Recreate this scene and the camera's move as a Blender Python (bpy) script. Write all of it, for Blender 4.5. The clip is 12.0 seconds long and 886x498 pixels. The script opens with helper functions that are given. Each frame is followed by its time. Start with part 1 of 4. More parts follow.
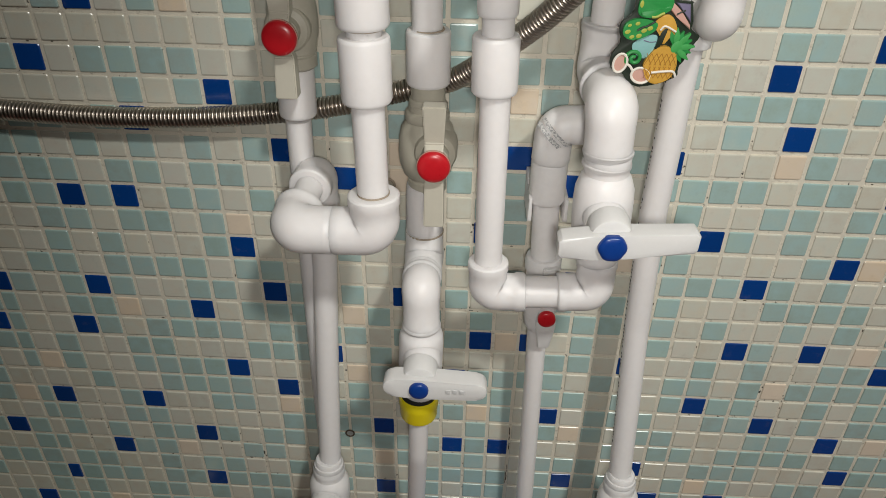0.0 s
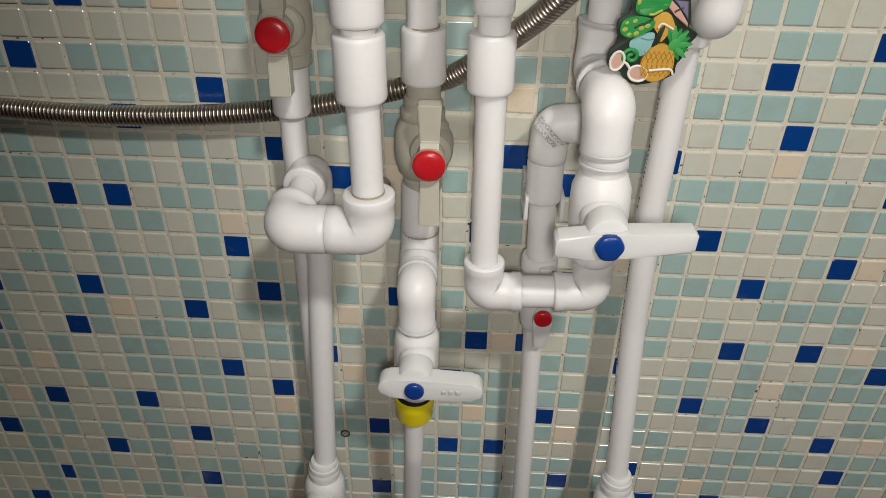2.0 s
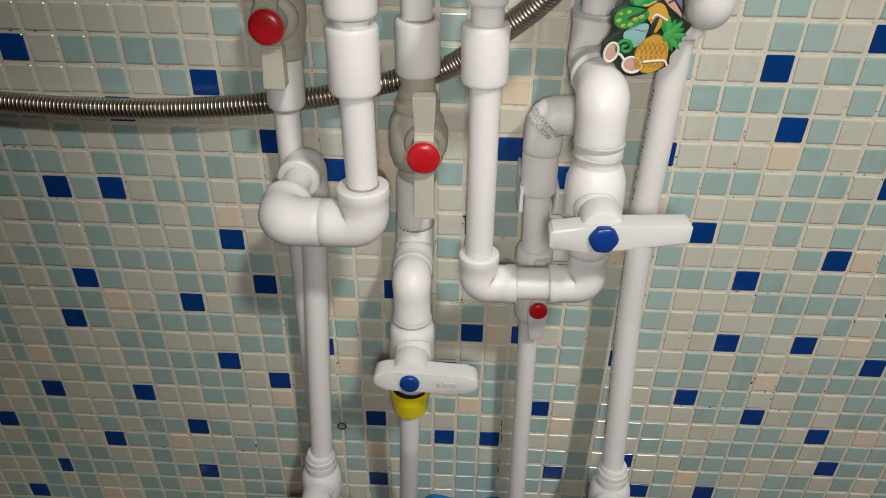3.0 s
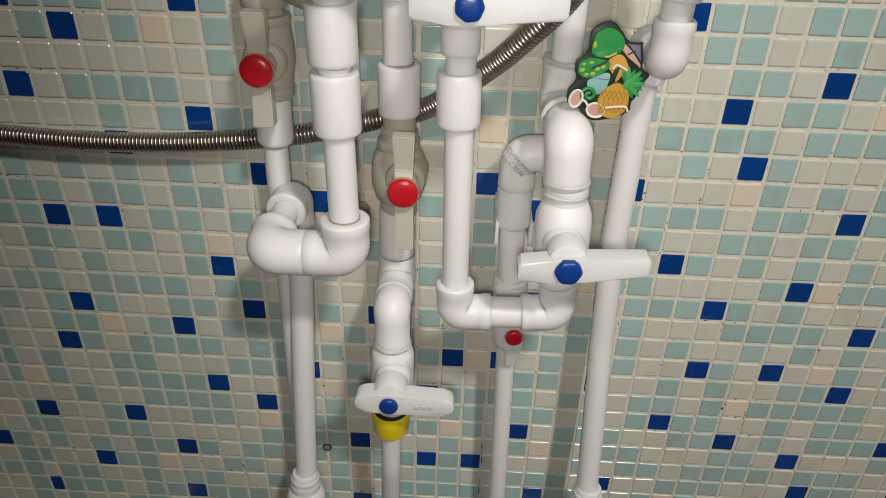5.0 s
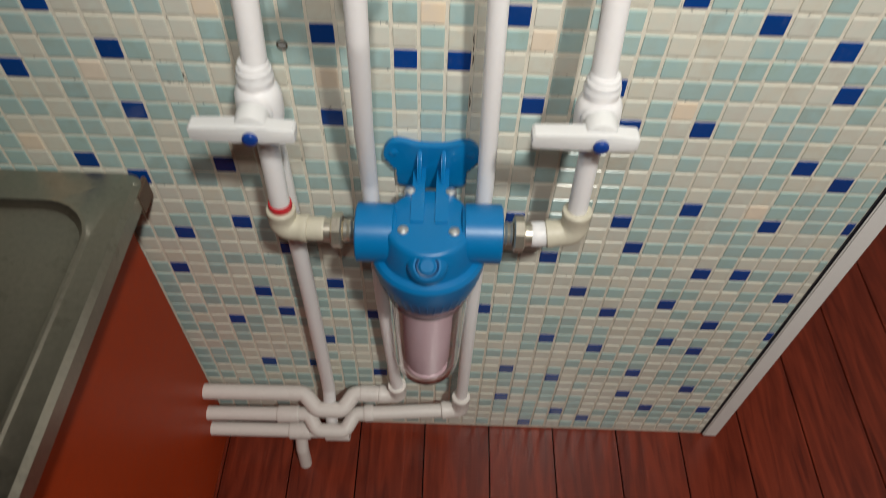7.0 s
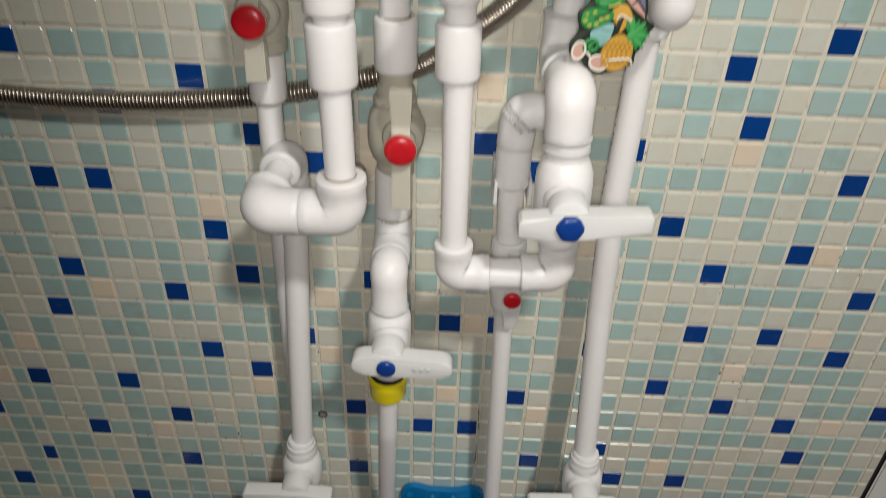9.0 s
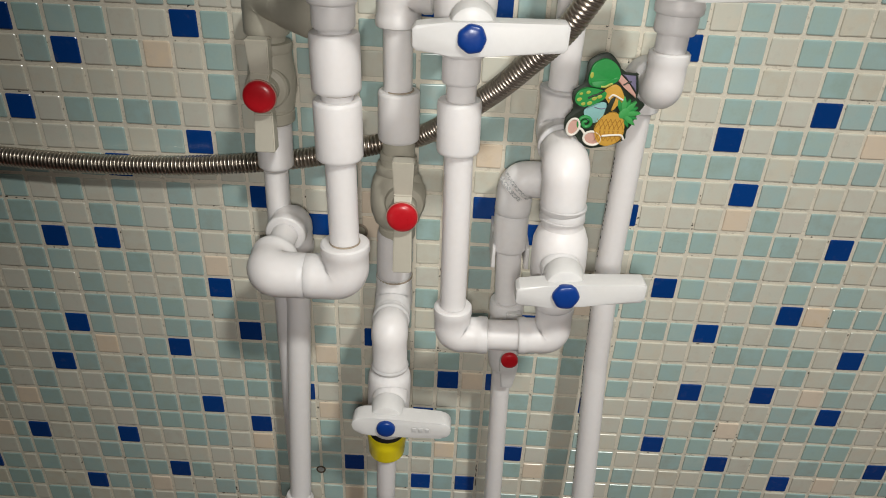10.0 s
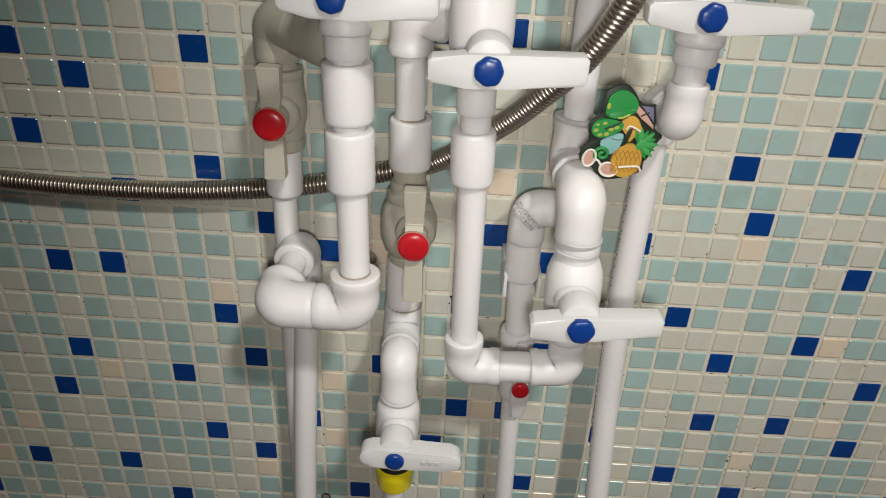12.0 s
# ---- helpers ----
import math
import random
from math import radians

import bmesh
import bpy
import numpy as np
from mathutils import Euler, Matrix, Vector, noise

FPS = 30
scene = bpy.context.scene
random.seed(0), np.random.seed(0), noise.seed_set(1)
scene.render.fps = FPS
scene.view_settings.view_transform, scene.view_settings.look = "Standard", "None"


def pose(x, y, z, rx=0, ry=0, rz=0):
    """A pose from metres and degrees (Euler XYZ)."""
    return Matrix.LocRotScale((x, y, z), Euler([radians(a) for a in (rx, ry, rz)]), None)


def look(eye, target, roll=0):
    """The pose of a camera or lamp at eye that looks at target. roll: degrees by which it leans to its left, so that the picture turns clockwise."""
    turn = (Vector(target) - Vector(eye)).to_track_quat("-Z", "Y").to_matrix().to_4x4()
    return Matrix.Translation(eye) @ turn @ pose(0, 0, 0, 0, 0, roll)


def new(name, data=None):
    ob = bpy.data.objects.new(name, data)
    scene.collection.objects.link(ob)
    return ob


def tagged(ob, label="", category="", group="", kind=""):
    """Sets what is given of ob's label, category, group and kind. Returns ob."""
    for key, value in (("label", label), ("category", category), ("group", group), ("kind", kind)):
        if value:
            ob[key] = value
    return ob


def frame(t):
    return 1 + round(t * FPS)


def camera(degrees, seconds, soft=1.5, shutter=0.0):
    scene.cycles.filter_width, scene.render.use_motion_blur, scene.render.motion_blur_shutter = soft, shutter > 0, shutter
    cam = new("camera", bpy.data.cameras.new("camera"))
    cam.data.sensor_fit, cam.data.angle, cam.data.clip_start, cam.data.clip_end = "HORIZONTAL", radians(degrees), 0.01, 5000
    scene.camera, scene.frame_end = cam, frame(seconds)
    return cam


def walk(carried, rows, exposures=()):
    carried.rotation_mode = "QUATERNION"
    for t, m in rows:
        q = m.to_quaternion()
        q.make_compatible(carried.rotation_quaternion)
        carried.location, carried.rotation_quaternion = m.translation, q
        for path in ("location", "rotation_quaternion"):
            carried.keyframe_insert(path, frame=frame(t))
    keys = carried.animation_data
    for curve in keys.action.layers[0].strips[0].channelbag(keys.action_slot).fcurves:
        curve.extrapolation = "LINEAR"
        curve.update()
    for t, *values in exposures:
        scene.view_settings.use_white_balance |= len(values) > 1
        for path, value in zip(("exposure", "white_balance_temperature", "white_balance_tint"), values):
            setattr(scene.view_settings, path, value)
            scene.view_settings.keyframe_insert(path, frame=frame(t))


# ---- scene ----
cam = camera(64.0, 12.0, soft=0.5, shutter=0.8)
ROWS = [
    (0.0, pose(-0.2868, -0.5915, 1.5203, 57.59, -0.80, 2.90)),
    (0.5, pose(-0.2844, -0.5870, 1.5192, 57.18, -0.68, 2.82)),
    (1.0, pose(-0.2854, -0.5847, 1.5193, 57.08, -0.81, 2.57)),
    (1.5, pose(-0.2875, -0.5847, 1.5161, 57.20, -0.82, 2.73)),
    (2.0, pose(-0.2868, -0.5867, 1.5185, 57.45, -0.95, 2.60)),
    (2.5, pose(-0.2828, -0.5863, 1.5212, 57.33, -0.61, 2.78)),
    (3.0, pose(-0.2840, -0.5873, 1.5175, 56.96, -0.90, 2.40)),
    (5.0, pose(-0.2670, -0.6110, 1.5417, 58.72, -1.49, 2.53)),
    (5.5, pose(-0.2649, -0.6058, 1.5349, 57.38, -1.22, 1.99)),
    (6.0, pose(-0.2661, -0.5951, 1.4926, 52.31, -1.16, 1.74)),
    (6.2, pose(-0.2618, -0.5906, 1.4540, 49.39, -1.16, 1.59)),
    (6.5, pose(-0.2582, -0.5824, 1.3939, 43.79, -0.83, 1.66)),
    (6.7, pose(-0.2555, -0.5839, 1.3524, 41.00, -1.26, 1.33)),
    (7.1, pose(-0.2570, -0.5872, 1.3041, 37.55, -1.48, 1.42)),
    (7.5, pose(-0.2586, -0.5913, 1.2960, 37.26, -1.75, 1.49)),
    (7.9, pose(-0.2601, -0.5940, 1.3635, 42.98, -2.11, 1.46)),
    (8.3, pose(-0.2616, -0.5971, 1.4417, 49.79, -2.49, 1.37)),
    (8.5, pose(-0.2659, -0.5970, 1.4707, 52.35, -2.36, 1.57)),
    (9.0, pose(-0.2718, -0.6095, 1.5225, 56.97, -1.75, 1.92)),
    (9.5, pose(-0.2705, -0.6174, 1.5447, 58.88, -1.83, 1.53)),
    (10.0, pose(-0.2754, -0.6167, 1.5487, 60.32, -2.22, 1.86)),
    (10.5, pose(-0.2802, -0.6133, 1.5488, 60.35, -2.42, 1.94)),
    (11.0, pose(-0.2813, -0.6120, 1.5540, 60.88, -2.34, 1.97)),
    (11.5, pose(-0.2820, -0.6048, 1.5569, 61.22, -2.52, 1.49)),
    (12.0, pose(-0.2845, -0.5995, 1.5569, 61.18, -2.47, 2.17)),
]
EXPOSURES = [(0.0, -0.03), (3.0, -0.04), (5.0, -0.03), (6.0, 0.0), (6.3, 0.38), (6.5, 0.66), (6.7, 0.75), (7.5, 0.8), (8.3, 0.5), (9.0, 0.08), (12.0, 0.0)]
walk(cam, ROWS, EXPOSURES)

# ---- light ----
U = 0.027          # one mosaic module: tile and joint
FLOOR = 38.1       # modules from the floor up to the reference row of tiles


def V(x, y, z):
    """Metres from mosaic modules: along the wall, out of the wall (minus is towards the room), up from the reference row."""
    return Vector((x * U, y * U, (z + FLOOR) * U))


world = bpy.data.worlds.new("world")
world.use_nodes = True
world.node_tree.nodes["Background"].inputs[0].default_value = (0.9, 0.95, 1.0, 1)
world.node_tree.nodes["Background"].inputs[1].default_value = 0.02
scene.world = world

LAMP_AT = V(14.4, -55.5, 72.5)
LAMP_TO = V(17.0, 0, -14.0)
lamp_data = bpy.data.lights.new("ceiling_bulb", "SPOT")
lamp_data.energy, lamp_data.shadow_soft_size, lamp_data.color = 127.0, 0.08, (0.99, 0.985, 0.925)
lamp_data.spot_size, lamp_data.spot_blend = radians(86), 1.0
lamp = new("ceiling_bulb", lamp_data)
lamp.matrix_world = look(LAMP_AT, LAMP_TO)
# an added unseen spot, fixed near the viewpoint, that fills the pipes from the front
front_fill_data = bpy.data.lights.new("unseen_front_fill", "SPOT")
front_fill_data.energy, front_fill_data.shadow_soft_size, front_fill_data.color = 8.2, 0.022, (1.0, 0.965, 0.91)
front_fill_data.spot_size, front_fill_data.spot_blend = radians(86), 1.0
front_fill = new("unseen_front_fill", front_fill_data)
front_fill.matrix_world = look(V(-10.1, -24.6, 19.0), V(-7.0, 0, 5.0))

# ---- materials ----


def material(name, color, rough=0.4, metal=0.0, vary=0.06, bump=0.0, scale=60.0, stain=0.0, stain_color=(0.2, 0.17, 0.12), island=None, coat=0.0, spec=0.5, speck=0.0, tint=0.0, cloud=None, soft=0.0):
    """A painted, moulded or glazed surface: grain, slow tone drift, stains with their own shape, and a change from piece to piece."""
    mat = bpy.data.materials.new(name)
    mat.use_nodes = True
    nt = mat.node_tree
    n, l = nt.nodes, nt.links
    b = n["Principled BSDF"]
    b.inputs["Metallic"].default_value = metal
    b.inputs["Coat Weight"].default_value = coat
    b.inputs["Coat Roughness"].default_value = 0.08
    b.inputs["Specular IOR Level"].default_value = spec
    b.inputs["Subsurface Weight"].default_value = soft
    b.inputs["Subsurface Radius"].default_value = (1.0, 0.95, 0.9)
    b.inputs["Subsurface Scale"].default_value = 0.012
    geo = n.new("ShaderNodeNewGeometry")
    slow = n.new("ShaderNodeTexNoise")
    slow.inputs["Scale"].default_value, slow.inputs["Detail"].default_value = scale * 0.15, 3
    fine = n.new("ShaderNodeTexNoise")
    fine.inputs["Scale"].default_value, fine.inputs["Detail"].default_value = scale * 4, 6
    l.new(geo.outputs["Position"], slow.inputs["Vector"])
    l.new(geo.outputs["Position"], fine.inputs["Vector"])
    mixf = n.new("ShaderNodeMath")
    mixf.operation = "ADD"
    l.new(slow.outputs[0], mixf.inputs[0])
    l.new(fine.outputs[0], mixf.inputs[1])
    val = mixf.outputs[0]
    if island:
        rnd = n.new("ShaderNodeObjectInfo") if island == "object" else geo
        out = rnd.outputs["Random"] if island == "object" else geo.outputs["Random Per Island"]
        add = n.new("ShaderNodeMath")
        add.operation = "MULTIPLY_ADD"
        l.new(out, add.inputs[0])
        add.inputs[1].default_value = 1.6
        l.new(val, add.inputs[2])
        val = add.outputs[0]
    rng = n.new("ShaderNodeMapRange")
    top = 1.6 + (1.6 if island else 0)
    rng.inputs[1].default_value, rng.inputs[2].default_value = 0.4, top
    rng.inputs[3].default_value, rng.inputs[4].default_value = 1 - vary, 1 + vary
    l.new(val, rng.inputs[0])
    hsv = n.new("ShaderNodeHueSaturation")
    hsv.inputs["Color"].default_value = (*color, 1)
    l.new(rng.outputs[0], hsv.inputs["Value"])
    if tint:
        sat = n.new("ShaderNodeMath")
        sat.operation = "PINGPONG"
        l.new(out, sat.inputs[0])
        sat.inputs[1].default_value = 0.17
        srng = n.new("ShaderNodeMapRange")
        srng.inputs[2].default_value = 0.17
        srng.inputs[3].default_value, srng.inputs[4].default_value = 1 - tint, 1 + tint
        l.new(sat.outputs[0], srng.inputs[0])
        l.new(srng.outputs[0], hsv.inputs["Saturation"])
    colour = hsv.outputs[0]
    if cloud:
        cl = n.new("ShaderNodeTexNoise")
        cl.inputs["Scale"].default_value, cl.inputs["Detail"].default_value = 75, 2
        l.new(geo.outputs["Position"], cl.inputs["Vector"])
        cr = n.new("ShaderNodeMapRange")
        cr.inputs[1].default_value, cr.inputs[2].default_value = 0.3, 0.75
        l.new(cl.outputs[0], cr.inputs[0])
        cm = n.new("ShaderNodeMixRGB")
        cm.inputs["Color2"].default_value = (*cloud, 1)
        l.new(cr.outputs[0], cm.inputs[0])
        l.new(colour, cm.inputs[1])
        colour = cm.outputs[0]
    if stain:
        st = n.new("ShaderNodeTexNoise")
        st.inputs["Scale"].default_value, st.inputs["Detail"].default_value = scale * 0.6, 8
        st.inputs["Roughness"].default_value = 0.7
        l.new(geo.outputs["Position"], st.inputs["Vector"])
        ramp = n.new("ShaderNodeMapRange")
        ramp.inputs[1].default_value, ramp.inputs[2].default_value = 0.56, 0.74
        ramp.inputs[3].default_value, ramp.inputs[4].default_value = 0, stain
        l.new(st.outputs[0], ramp.inputs[0])
        mx = n.new("ShaderNodeMixRGB")
        mx.inputs["Color2"].default_value = (*stain_color, 1)
        l.new(ramp.outputs[0], mx.inputs[0])
        l.new(colour, mx.inputs[1])
        colour = mx.outputs[0]
    if speck:
        sp = n.new("ShaderNodeTexNoise")
        sp.inputs["Scale"].default_value, sp.inputs["Detail"].default_value = 260, 4
        l.new(geo.outputs["Position"], sp.inputs["Vector"])
        where = n.new("ShaderNodeTexNoise")
        where.inputs["Scale"].default_value, where.inputs["Detail"].default_value = 9, 2
        l.new(geo.outputs["Position"], where.inputs["Vector"])
        both = n.new("ShaderNodeMath")
        both.operation = "MULTIPLY_ADD"
        l.new(where.outputs[0], both.inputs[0])
        both.inputs[1].default_value = 0.5
        l.new(sp.outputs[0], both.inputs[2])
        cut = n.new("ShaderNodeMapRange")
        cut.inputs[1].default_value, cut.inputs[2].default_value = 0.98 - 0.1 * speck, 1.03 - 0.1 * speck
        l.new(both.outputs[0], cut.inputs[0])
        dirt = n.new("ShaderNodeMixRGB")
        dirt.inputs["Color2"].default_value = (0.03, 0.025, 0.02, 1)
        l.new(cut.outputs[0], dirt.inputs[0])
        l.new(colour, dirt.inputs[1])
        colour = dirt.outputs[0]
    l.new(colour, b.inputs["Base Color"])
    rr = n.new("ShaderNodeMapRange")
    rr.inputs[3].default_value, rr.inputs[4].default_value = max(rough - 0.08, 0.02), rough + 0.1
    l.new(fine.outputs[0], rr.inputs[0])
    l.new(rr.outputs[0], b.inputs["Roughness"])
    if bump:
        bp = n.new("ShaderNodeBump")
        bp.inputs["Strength"].default_value, bp.inputs["Distance"].default_value = bump, 0.001
        l.new(slow.outputs[0] if bump < 0.2 else fine.outputs[0], bp.inputs["Height"])
        l.new(bp.outputs[0], b.inputs["Normal"])
    return mat


def glass_like(name, color, rough, ior=1.5, trans=1.0):
    mat = bpy.data.materials.new(name)
    mat.use_nodes = True
    b = mat.node_tree.nodes["Principled BSDF"]
    b.inputs["Base Color"].default_value = (*color, 1)
    b.inputs["Roughness"].default_value = rough
    b.inputs["IOR"].default_value = ior
    b.inputs["Transmission Weight"].default_value = trans
    return mat


TEAL, GREY, PEACH, COBALT = (0.40, 0.512, 0.474), (0.655, 0.618, 0.525), (0.80, 0.67, 0.52), (0.003, 0.048, 0.235)
GLAZES = (("teal", TEAL, 0.2, (0.385, 0.545, 0.54)), ("grey", GREY, 0.12, (0.64, 0.655, 0.575)), ("peach", PEACH, 0.1, (0.77, 0.655, 0.53)), ("cobalt", COBALT, 0.22, None))


def glaze(name, k, c, v, cl, island):
    return material(name + k, c, 0.2, vary=v, bump=0.12, scale=120, island=island, stain=0.16, stain_color=(0.24, 0.19, 0.14), tint=0.0 if k == "cobalt" else 0.2, cloud=cl)


tile_one = {k: glaze("mosaic_", k, c, v, cl, "object") for k, c, v, cl in GLAZES}
tile_many = {k: glaze("mosaic_field_", k, c, v, cl, "island") for k, c, v, cl in GLAZES}
m_grout = material("cement_joint", (0.755, 0.70, 0.59), 0.6, vary=0.16, bump=0.5, scale=320, stain=0.7, stain_color=(0.20, 0.15, 0.10), speck=0.12)
m_ppr = material("white_polypropylene", (0.86, 0.83, 0.825), 0.42, vary=0.035, scale=50, bump=0.05, stain=0.07, stain_color=(0.5, 0.44, 0.36), soft=0.6)
# the same white made paler, to offset the shade on the rear pipes
m_ppr_lit = material("white_polypropylene_lit", (0.89, 0.865, 0.86), 0.44, vary=0.05, scale=50, bump=0.05, stain=0.08, soft=0.6)
m_abs = material("white_lever_plastic", (0.75, 0.74, 0.73), 0.38, vary=0.03, scale=80, bump=0.05, stain=0.04, soft=0.4)
m_beige = material("grey_beige_plastic", (0.46, 0.435, 0.36), 0.42, vary=0.06, scale=60, bump=0.06, stain=0.1)
m_beige_lever = material("light_beige_lever_plastic", (0.53, 0.50, 0.42), 0.42, vary=0.05, scale=60, bump=0.05)
m_red = material("red_cap_plastic", (0.55, 0.012, 0.02), 0.3, vary=0.08, scale=80)
m_redring = material("red_seal", (0.55, 0.02, 0.03), 0.4)
m_bluecap = material("blue_cap_plastic", (0.006, 0.045, 0.25), 0.3, vary=0.12, scale=80)
m_yellow = material("yellow_nut_plastic", (0.88, 0.72, 0.015), 0.36, vary=0.06, scale=70, soft=0.3)
m_joint_dirt = material("brown_joint_dirt", (0.36, 0.30, 0.23), 0.7, vary=0.3, scale=200)
m_crumb = material("dark_crumbled_joint", (0.075, 0.055, 0.038), 0.8, vary=0.3, scale=200)
m_black = material("black_rubber", (0.012, 0.012, 0.012), 0.6)
m_steel = material("corrugated_stainless_steel", (0.47, 0.415, 0.36), 0.3, metal=1.0, vary=0.12, scale=90, stain=0.25, stain_color=(0.16, 0.12, 0.09))
m_brass = material("nickel_plated_brass", (0.74, 0.68, 0.57), 0.3, metal=0.85, vary=0.1, scale=90)
m_groove_shade = material("groove_shade_blue", (0.0, 0.05, 0.16), 0.45)
m_filter = material("blue_filter_plastic", (0.0, 0.165, 0.42), 0.34, vary=0.06, scale=60, bump=0.06)
m_screw = material("zinc_screw", (0.75, 0.75, 0.75), 0.4, metal=1.0)
m_bowl = glass_like("clear_filter_bowl_plastic", (0.93, 0.90, 0.90), 0.03)
m_cartridge = material("used_polypropylene_cartridge", (0.52, 0.39, 0.43), 0.85, vary=0.12, bump=0.4, scale=140, stain=0.4, stain_color=(0.36, 0.24, 0.22))
m_yellowed = material("yellowed_polypropylene", (0.60, 0.555, 0.44), 0.45, vary=0.06, scale=60)
m_floorpipe = material("pinkish_white_polypropylene", (0.74, 0.68, 0.64), 0.4, vary=0.05, scale=60, stain=0.15)
m_inox = material("brushed_stainless_steel", (0.45, 0.41, 0.345), 0.36, metal=1.0, vary=0.2, scale=40, stain=0.5, stain_color=(0.17, 0.145, 0.10))
m_cabinet = material("red_brown_laminate", (0.42, 0.05, 0.012), 0.42, vary=0.18, scale=20, bump=0.1, spec=0.12)
m_rust = material("rusty_sheet_edge", (0.12, 0.075, 0.05), 0.6, vary=0.3, scale=90, bump=0.3)
m_dark = material("dark_gap_and_rim_shade", (0.02, 0.018, 0.03), 0.5)
m_trim = material("white_corner_profile", (0.78, 0.76, 0.73), 0.4, vary=0.04)
m_plaster_dim = material("bounce_toned_wall", (0.33, 0.31, 0.28), 0.8, vary=0.1, bump=0.2, scale=30)
# near-black tone for an unseen wall, so little light bounces onto the left
m_west = material("bounce_damping_wall", (0.07, 0.062, 0.055), 0.8, vary=0.1, bump=0.2, scale=30)
m_plaster = material("painted_plaster", (0.84, 0.83, 0.80), 0.8, vary=0.06, bump=0.3, scale=30)
m_ceiling = material("white_ceiling_paint", (0.8, 0.79, 0.76), 0.85, vary=0.03, bump=0.2, scale=30)
m_dowel = material("grey_wall_plug", (0.3, 0.3, 0.29), 0.5)
m_print = material("black_pipe_print", (0.03, 0.03, 0.03), 0.5)
m_rubber_green = material("green_soft_rubber", (0.025, 0.27, 0.06), 0.45, vary=0.15, scale=150, bump=0.1)
m_leaf_light = material("light_green_soft_rubber", (0.06, 0.36, 0.09), 0.45, vary=0.15, scale=150, bump=0.1)
m_rubber_lime = material("lime_soft_rubber", (0.40, 0.44, 0.07), 0.45, vary=0.1, scale=150)
m_rubber_gold = material("golden_soft_rubber", (0.60, 0.33, 0.05), 0.45, vary=0.12, scale=150)
m_pine_line = material("brown_rubber_line", (0.38, 0.18, 0.025), 0.5)
m_rubber_edge = material("black_soft_rubber", (0.012, 0.022, 0.012), 0.5)
m_rubber_pink = material("pink_soft_rubber", (0.58, 0.34, 0.28), 0.45, vary=0.1, scale=150)
m_rubber_white = material("white_soft_rubber", (0.8, 0.76, 0.68), 0.45)
m_rubber_aqua = material("pale_aqua_soft_rubber", (0.25, 0.48, 0.47), 0.45, vary=0.08, scale=150)
m_rubber_mauve = material("mauve_soft_rubber", (0.17, 0.15, 0.24), 0.45, vary=0.08, scale=150)

m_sticker = bpy.data.materials.new("printed_clear_sticker")
m_sticker.use_nodes = True
_n, _l = m_sticker.node_tree.nodes, m_sticker.node_tree.links
_vor = _n.new("ShaderNodeTexNoise")
_vor.inputs["Scale"].default_value, _vor.inputs["Detail"].default_value = 700, 2
_rmp = _n.new("ShaderNodeValToRGB")
_rmp.color_ramp.elements[0].position, _rmp.color_ramp.elements[1].position = 0.44, 0.52
_rmp.color_ramp.elements[0].color, _rmp.color_ramp.elements[1].color = (0.36, 0.36, 0.37, 1), (0.72, 0.71, 0.70, 1)
_geo = _n.new("ShaderNodeNewGeometry")
_l.new(_geo.outputs["Position"], _vor.inputs["Vector"])
_l.new(_vor.outputs[0], _rmp.inputs[0])
_l.new(_rmp.outputs[0], _n["Principled BSDF"].inputs["Base Color"])
_n["Principled BSDF"].inputs["Roughness"].default_value = 0.3

m_wood = bpy.data.materials.new("red_brown_floor_board")
m_wood.use_nodes = True
_n, _l = m_wood.node_tree.nodes, m_wood.node_tree.links
_geo, _obj = _n.new("ShaderNodeNewGeometry"), _n.new("ShaderNodeObjectInfo")
_map = _n.new("ShaderNodeMapping")
_map.inputs["Scale"].default_value = (30, 3.0, 10)
_ofs = _n.new("ShaderNodeVectorMath")
_ofs.operation = "ADD"
_l.new(_geo.outputs["Position"], _ofs.inputs[0])
_l.new(_obj.outputs["Random"], _ofs.inputs[1])
_l.new(_ofs.outputs[0], _map.inputs["Vector"])
_grain = _n.new("ShaderNodeTexNoise")
_grain.inputs["Scale"].default_value, _grain.inputs["Detail"].default_value, _grain.inputs["Distortion"].default_value = 1.6, 8, 1.2
_l.new(_map.outputs[0], _grain.inputs["Vector"])
_rmp = _n.new("ShaderNodeValToRGB")
_rmp.color_ramp.elements[0].position, _rmp.color_ramp.elements[1].position = 0.32, 0.7
_rmp.color_ramp.elements[0].color, _rmp.color_ramp.elements[1].color = (0.10, 0.012, 0.005, 1), (0.225, 0.032, 0.013, 1)
_l.new(_grain.outputs[0], _rmp.inputs[0])
_l.new(_rmp.outputs[0], _n["Principled BSDF"].inputs["Base Color"])
_n["Principled BSDF"].inputs["Roughness"].default_value = 0.3
_bp = _n.new("ShaderNodeBump")
_bp.inputs["Strength"].default_value, _bp.inputs["Distance"].default_value = 0.25, 0.001
_l.new(_grain.outputs[0], _bp.inputs["Height"])
_l.new(_bp.outputs[0], _n["Principled BSDF"].inputs["Normal"])

# ---- mesh helpers ----


def thing(name, label, category, group="", kind="", at=None):
    ob = new(name)
    ob.empty_display_size = 0.02
    if at is not None:
        ob.location = at
    return tagged(ob, label, category, group, kind)


